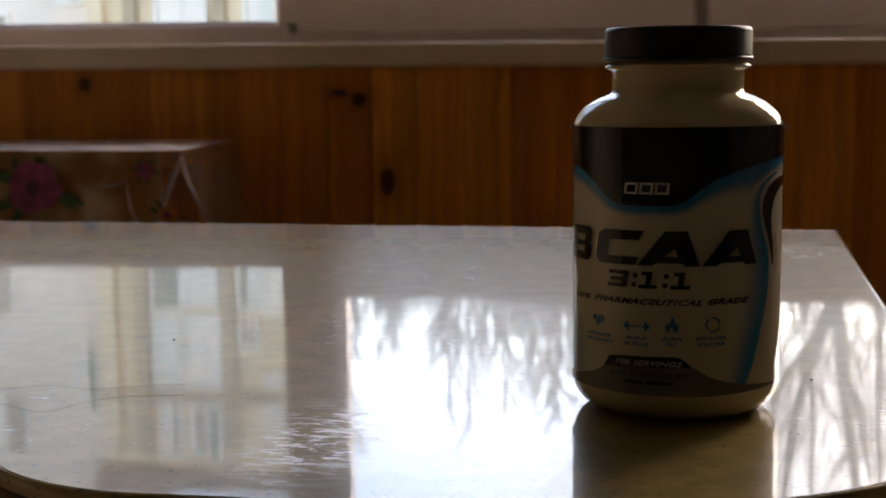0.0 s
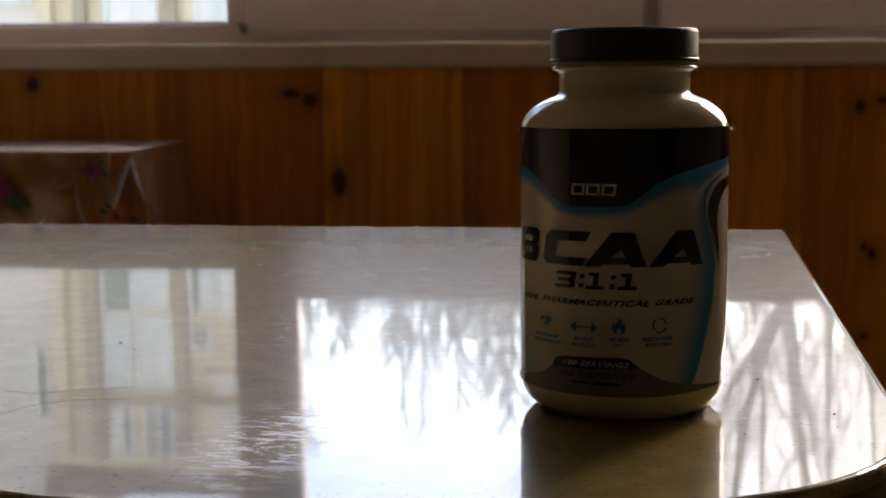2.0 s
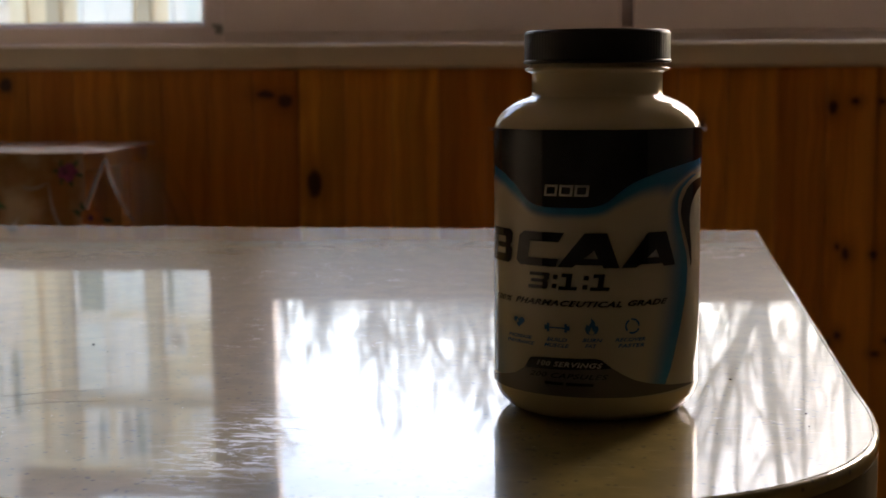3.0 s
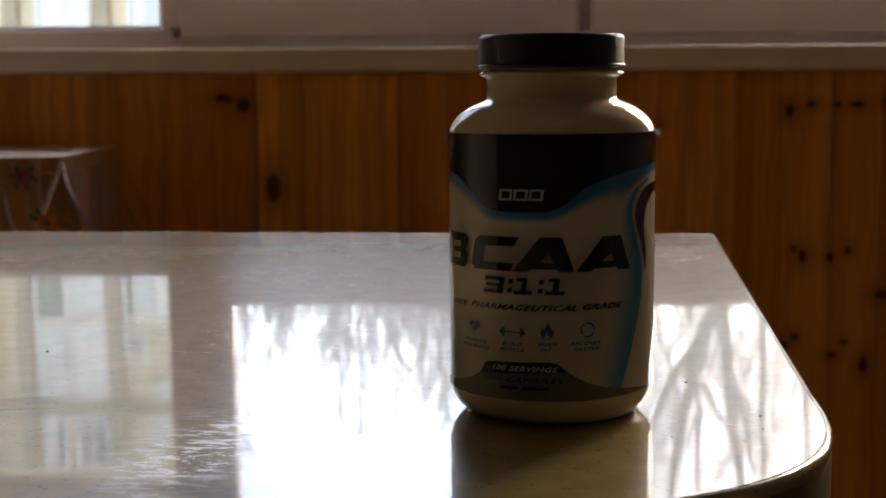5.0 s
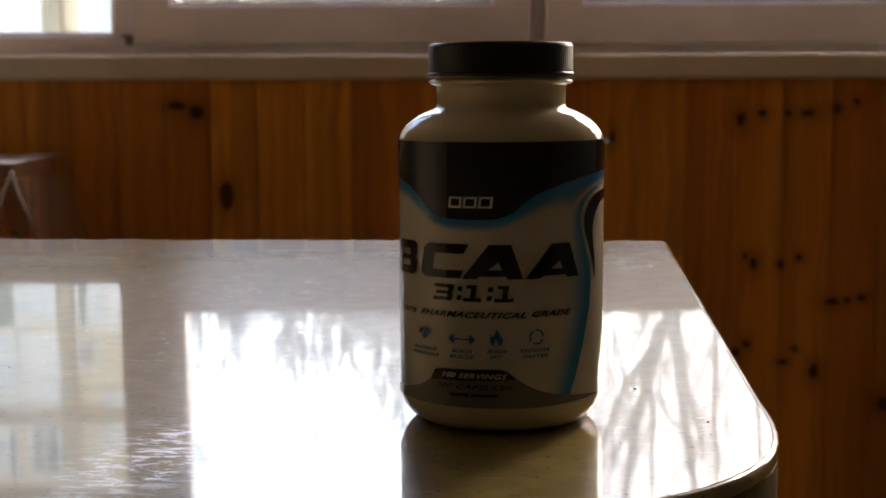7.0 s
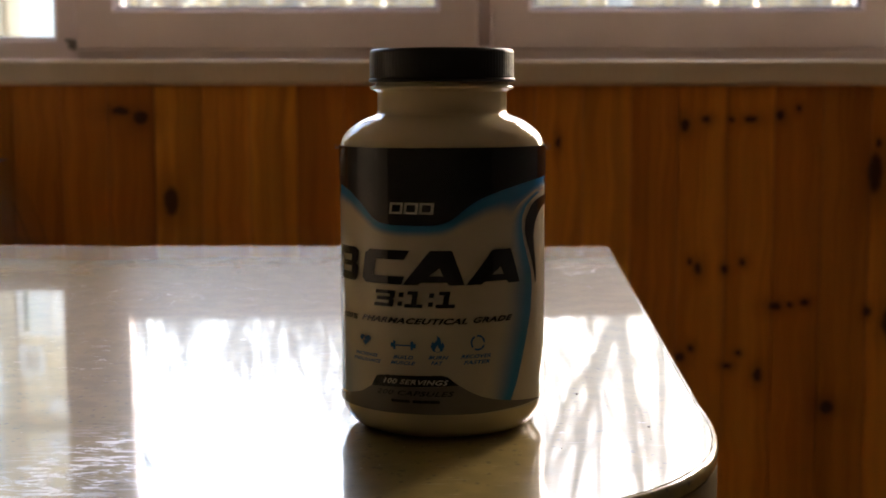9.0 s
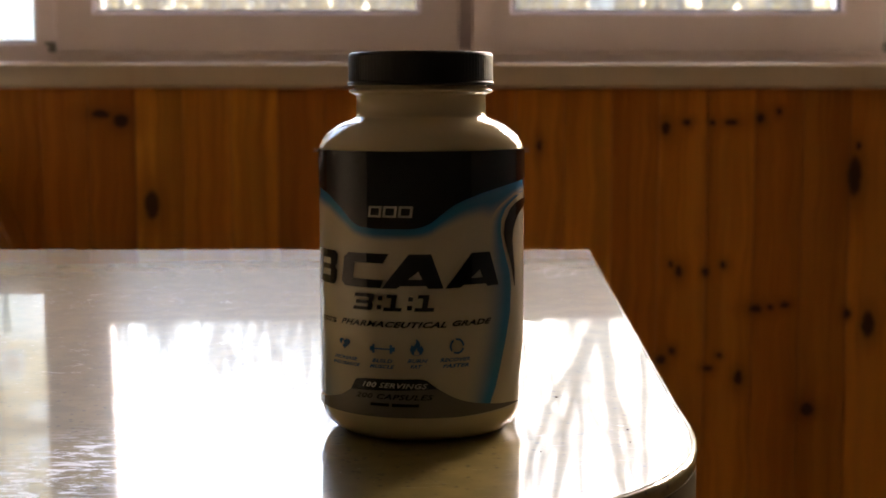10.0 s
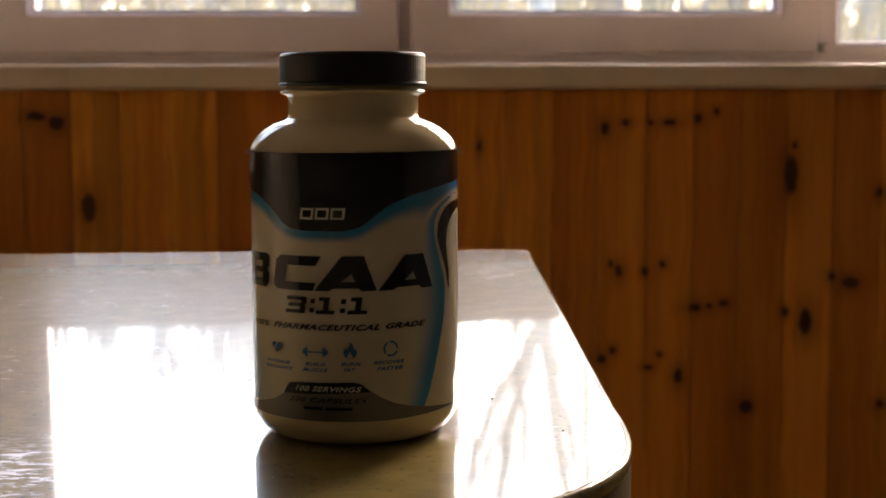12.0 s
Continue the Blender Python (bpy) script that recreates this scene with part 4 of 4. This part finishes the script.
# the wood behind: trunks, limbs and twigs
vs, fs = [], []
for k in range(380):
    y = rnd.uniform(34, 80)
    a = rnd.uniform(-15.0, 32)
    x = math.tan(radians(a)) * y
    h = y * math.tan(radians(rnd.uniform(9.3, 12.0) if a < 0.5 else rnd.uniform(5.0, 8.3))) - GZ + 0.8
    if rnd.random() < (0.3 if -9.5 < a < -4 else 0.03):
        h *= 1.25
    lean = Vector((rnd.uniform(-0.06, 0.06), 0, 1))
    path = [(Vector((x, y, GZ - 0.2)) + lean * (h * u), 0.006 * h * (1.15 - u) ** 1.3 + 0.018) for u in (0, 0.3, 0.6, 0.85, 1.0)]
    tube(vs, fs, path, 4)
    for _ in range(14):
        u = rnd.uniform(0.3, 0.98)
        p = Vector((x, y, GZ)) + lean * (h * u)
        limb(vs, fs, p, (rnd.uniform(-1, 1), rnd.uniform(-0.6, 0.6), rnd.uniform(0.5, 1.6)), h * 0.24 * (1.25 - u), 0.058, 1, rnd, 3)
tagged(new("woods", list_mesh("woods", vs, fs, "far_bark")), "bare grey-brown winter wood", "woods", kind="stuff")
vs, fs = [], []
for k in range(900):
    y = rnd.uniform(17, 30)
    a = rnd.uniform(-15.0, 32)
    x = math.tan(radians(a)) * y
    h = y * math.tan(radians(rnd.uniform(3.0, 5.5))) - GZ + 0.8
    d = Vector((rnd.uniform(-0.3, 0.3), rnd.uniform(-0.2, 0.2), 1))
    tube(vs, fs, [(Vector((x, y, GZ - 0.1)), 0.03), (Vector((x, y, GZ)) + d * h * 0.5, 0.022), (Vector((x, y, GZ)) + d * h + Vector((rnd.uniform(-0.3, 0.3), 0, 0)), 0.006)], 3)
    for _ in range(3):
        u = rnd.uniform(0.4, 0.9)
        limb(vs, fs, Vector((x, y, GZ)) + d * h * u, (rnd.uniform(-1, 1), rnd.uniform(-1, 1), 1.2), rnd.uniform(0.5, 1.0), 0.014, 0, rnd, 3)
tagged(new("thicket", list_mesh("thicket", vs, fs, "dry_twig")), "tawny leafless thicket of dry stems", "thicket", kind="stuff")

# the pale building across the yard: a plain wing and a bay with glazed loggias
FYB = 26.0
house = empty("apartment_building", Matrix.Translation((-12, FYB, GZ)), "pale stuccoed apartment building with a bay of glazed loggias", "building")


def house_part(nm, bm, mat, parent=None, label=""):
    bm.transform(Matrix.Translation((12, -FYB, -GZ)))
    return part(nm, bm, mat, parent or house, label)


BAY = FYB - 0.5
house_part("wall", box(-26, -11.45, FYB, FYB + 10, GZ - 0.2, 9.6), "facade_white", label="pale cream-white stucco")
house_part("bay", box(-11.44, -7.3, BAY, FYB + 0.5, GZ - 0.2, 8.3), "facade", label="cream stucco")
house_part("roof", box(-26.4, -11.3, FYB - 0.5, FYB + 10.4, 9.61, 9.9, 0.05), "roofing")
house_part("roof", box(-11.6, -7.2, BAY - 0.3, FYB + 0.6, 8.31, 8.75, 0.05), "roofing")
for x in (-11.2, -10.52, -8.75, -7.5):
    house_part("pilaster", box(x - 0.13, x + 0.13, BAY - 0.2, BAY - 0.002, GZ - 0.2, 8.0, 0.02), "facade_tan" if x in (-10.52, -8.75) else "facade")
for z in (1.55, 3.95, 6.85):
    house_part("ledge", box(-11.3, -7.35, BAY - 0.24, BAY - 0.201, z - 0.09, z + 0.09, 0.015), "facade_tan")


def casement(x0, x1, z0, z1, y, glazing, parts=2):
    """A framed window with a mullion; glazing: the material behind the glass."""
    w = house_part("window", rect_frame(x0, x1, z0, z1, 0.09, [(0, y - 0.002), (0, y - 0.09), (0.07, y - 0.09), (0.09, y - 0.05), (0.09, y - 0.002)]), "pvc_far")
    for k in range(parts):
        a, c = x0 + 0.08 + (x1 - x0 - 0.16) * k / parts, x0 + 0.08 + (x1 - x0 - 0.16) * (k + 1) / parts
        house_part("pane", box(a + 0.02, c - 0.02, y - 0.04, y - 0.004, z0 + 0.08, z1 - 0.08), glazing[k % len(glazing)], w)
        if k:
            house_part("bar", box(a - 0.03, a + 0.03, y - 0.07, y - 0.041, z0 + 0.08, z1 - 0.08, 0.01), "pvc_far", w)


for s in range(3):
    z = 0.95 + 2.95 * s
    for k in range(6):
        x = -13.8 - 1.75 * k - (0.15 if s == 1 else 0)
        casement(x - 0.52, x + 0.52, z, z + 1.45, FYB, ("blind_white", "blind_tan"))
casement(-12.26, -11.68, 5.9, 7.35, FYB, ("blind_white", "pane_olive"))
casement(-12.3, -11.72, 2.5, 3.9, FYB, ("blind_white", "blind_tan"))
casement(-10.36, -9.68, 4.15, 5.15, BAY, ("pane_olive",), 1)
casement(-9.7, -8.92, 5.18, 6.72, BAY, ("blind_white", "pane_white"))
casement(-9.66, -8.95, 4.2, 5.05, BAY, ("blind_cream", "blind_cream"))
casement(-10.36, -9.76, 5.25, 6.7, BAY, ("blind_cream",), 1)
casement(-8.6, -8.1, 4.15, 5.1, BAY, ("pane_olive", "blind_cream"))
casement(-8.08, -7.64, 4.2, 5.2, BAY, ("pane_white",), 1)
casement(-8.1, -7.64, 6.3, 7.5, BAY, ("pane_white",), 1)
casement(-8.6, -8.14, 5.3, 5.85, BAY, ("blind_tan",), 1)
casement(-10.25, -9.78, 7.0, 8.0, BAY, ("pane_white", "pane_olive"))
casement(-9.6, -8.95, 7.0, 8.0, BAY, ("blind_tan", "pane_olive"))
casement(-10.07, -9.0, 1.9, 3.6, BAY, ("pane_white", "blind_white"))
casement(-8.3, -7.65, 1.9, 3.6, BAY, ("blind_white", "blind_cream"))

# ---- boards of the low wall ----
PITCH = 0.0815
bm = bmesh.new()
prof = [(-PITCH / 2 + 0.0001, 0.012), (-PITCH / 2 + 0.0002, 0.0018), (-PITCH / 2 + 0.0013, 0.0003), (-PITCH / 2 + 0.002, 0.0), (PITCH / 2 - 0.002, 0.0), (PITCH / 2 - 0.0013, 0.0003), (PITCH / 2 - 0.0002, 0.0018), (PITCH / 2 - 0.0001, 0.012)]
lo = [bm.verts.new((x, y, 0)) for x, y in prof]
up = [bm.verts.new((x, y, T + 0.1565)) for x, y in prof]
for k in range(len(prof)):
    j = (k + 1) % len(prof)
    bm.faces.new((lo[k], lo[j], up[j], up[k]))
bm.faces.new(up)
bm.faces.new(list(reversed(lo)))
bmesh.ops.recalc_face_normals(bm, faces=bm.faces)
plank = mesh_of("board", bm, "pine")
k0 = math.ceil((X0 + 0.05 + 0.621) / PITCH)
# tone of each board, red to yellow, dark to pale
DARK, RED, MID, PALE, YELLOW = (0.7, 0.66, 0.64), (0.84, 0.78, 0.74), (0.97, 0.97, 0.92), (1.06, 1.12, 1.06), (1.1, 1.24, 1.15)
TONES = {-6: MID, -5: RED, -4: MID, -3: PALE, -2: RED, -1: RED, 0: RED, 1: YELLOW, 2: PALE, 3: YELLOW, 4: RED, 5: RED, 6: RED, 7: MID, 8: RED, 9: MID, 10: PALE, 11: RED, 12: MID, 13: MID, 14: RED, 15: DARK, 16: MID, 17: RED, 18: MID}
k = k0
while -0.621 + (k + 1) * PITCH < X1:
    ob = new("board", plank)
    ob.matrix_world = Matrix.Translation((-0.621 + (k + 0.5) * PITCH, WALL_Y - 0.012, 0))
    ob.parent = wall_n
    ob.color = (*TONES.get(k, (MID, RED, MID, PALE)[k % 4]), 1)
    k += 1
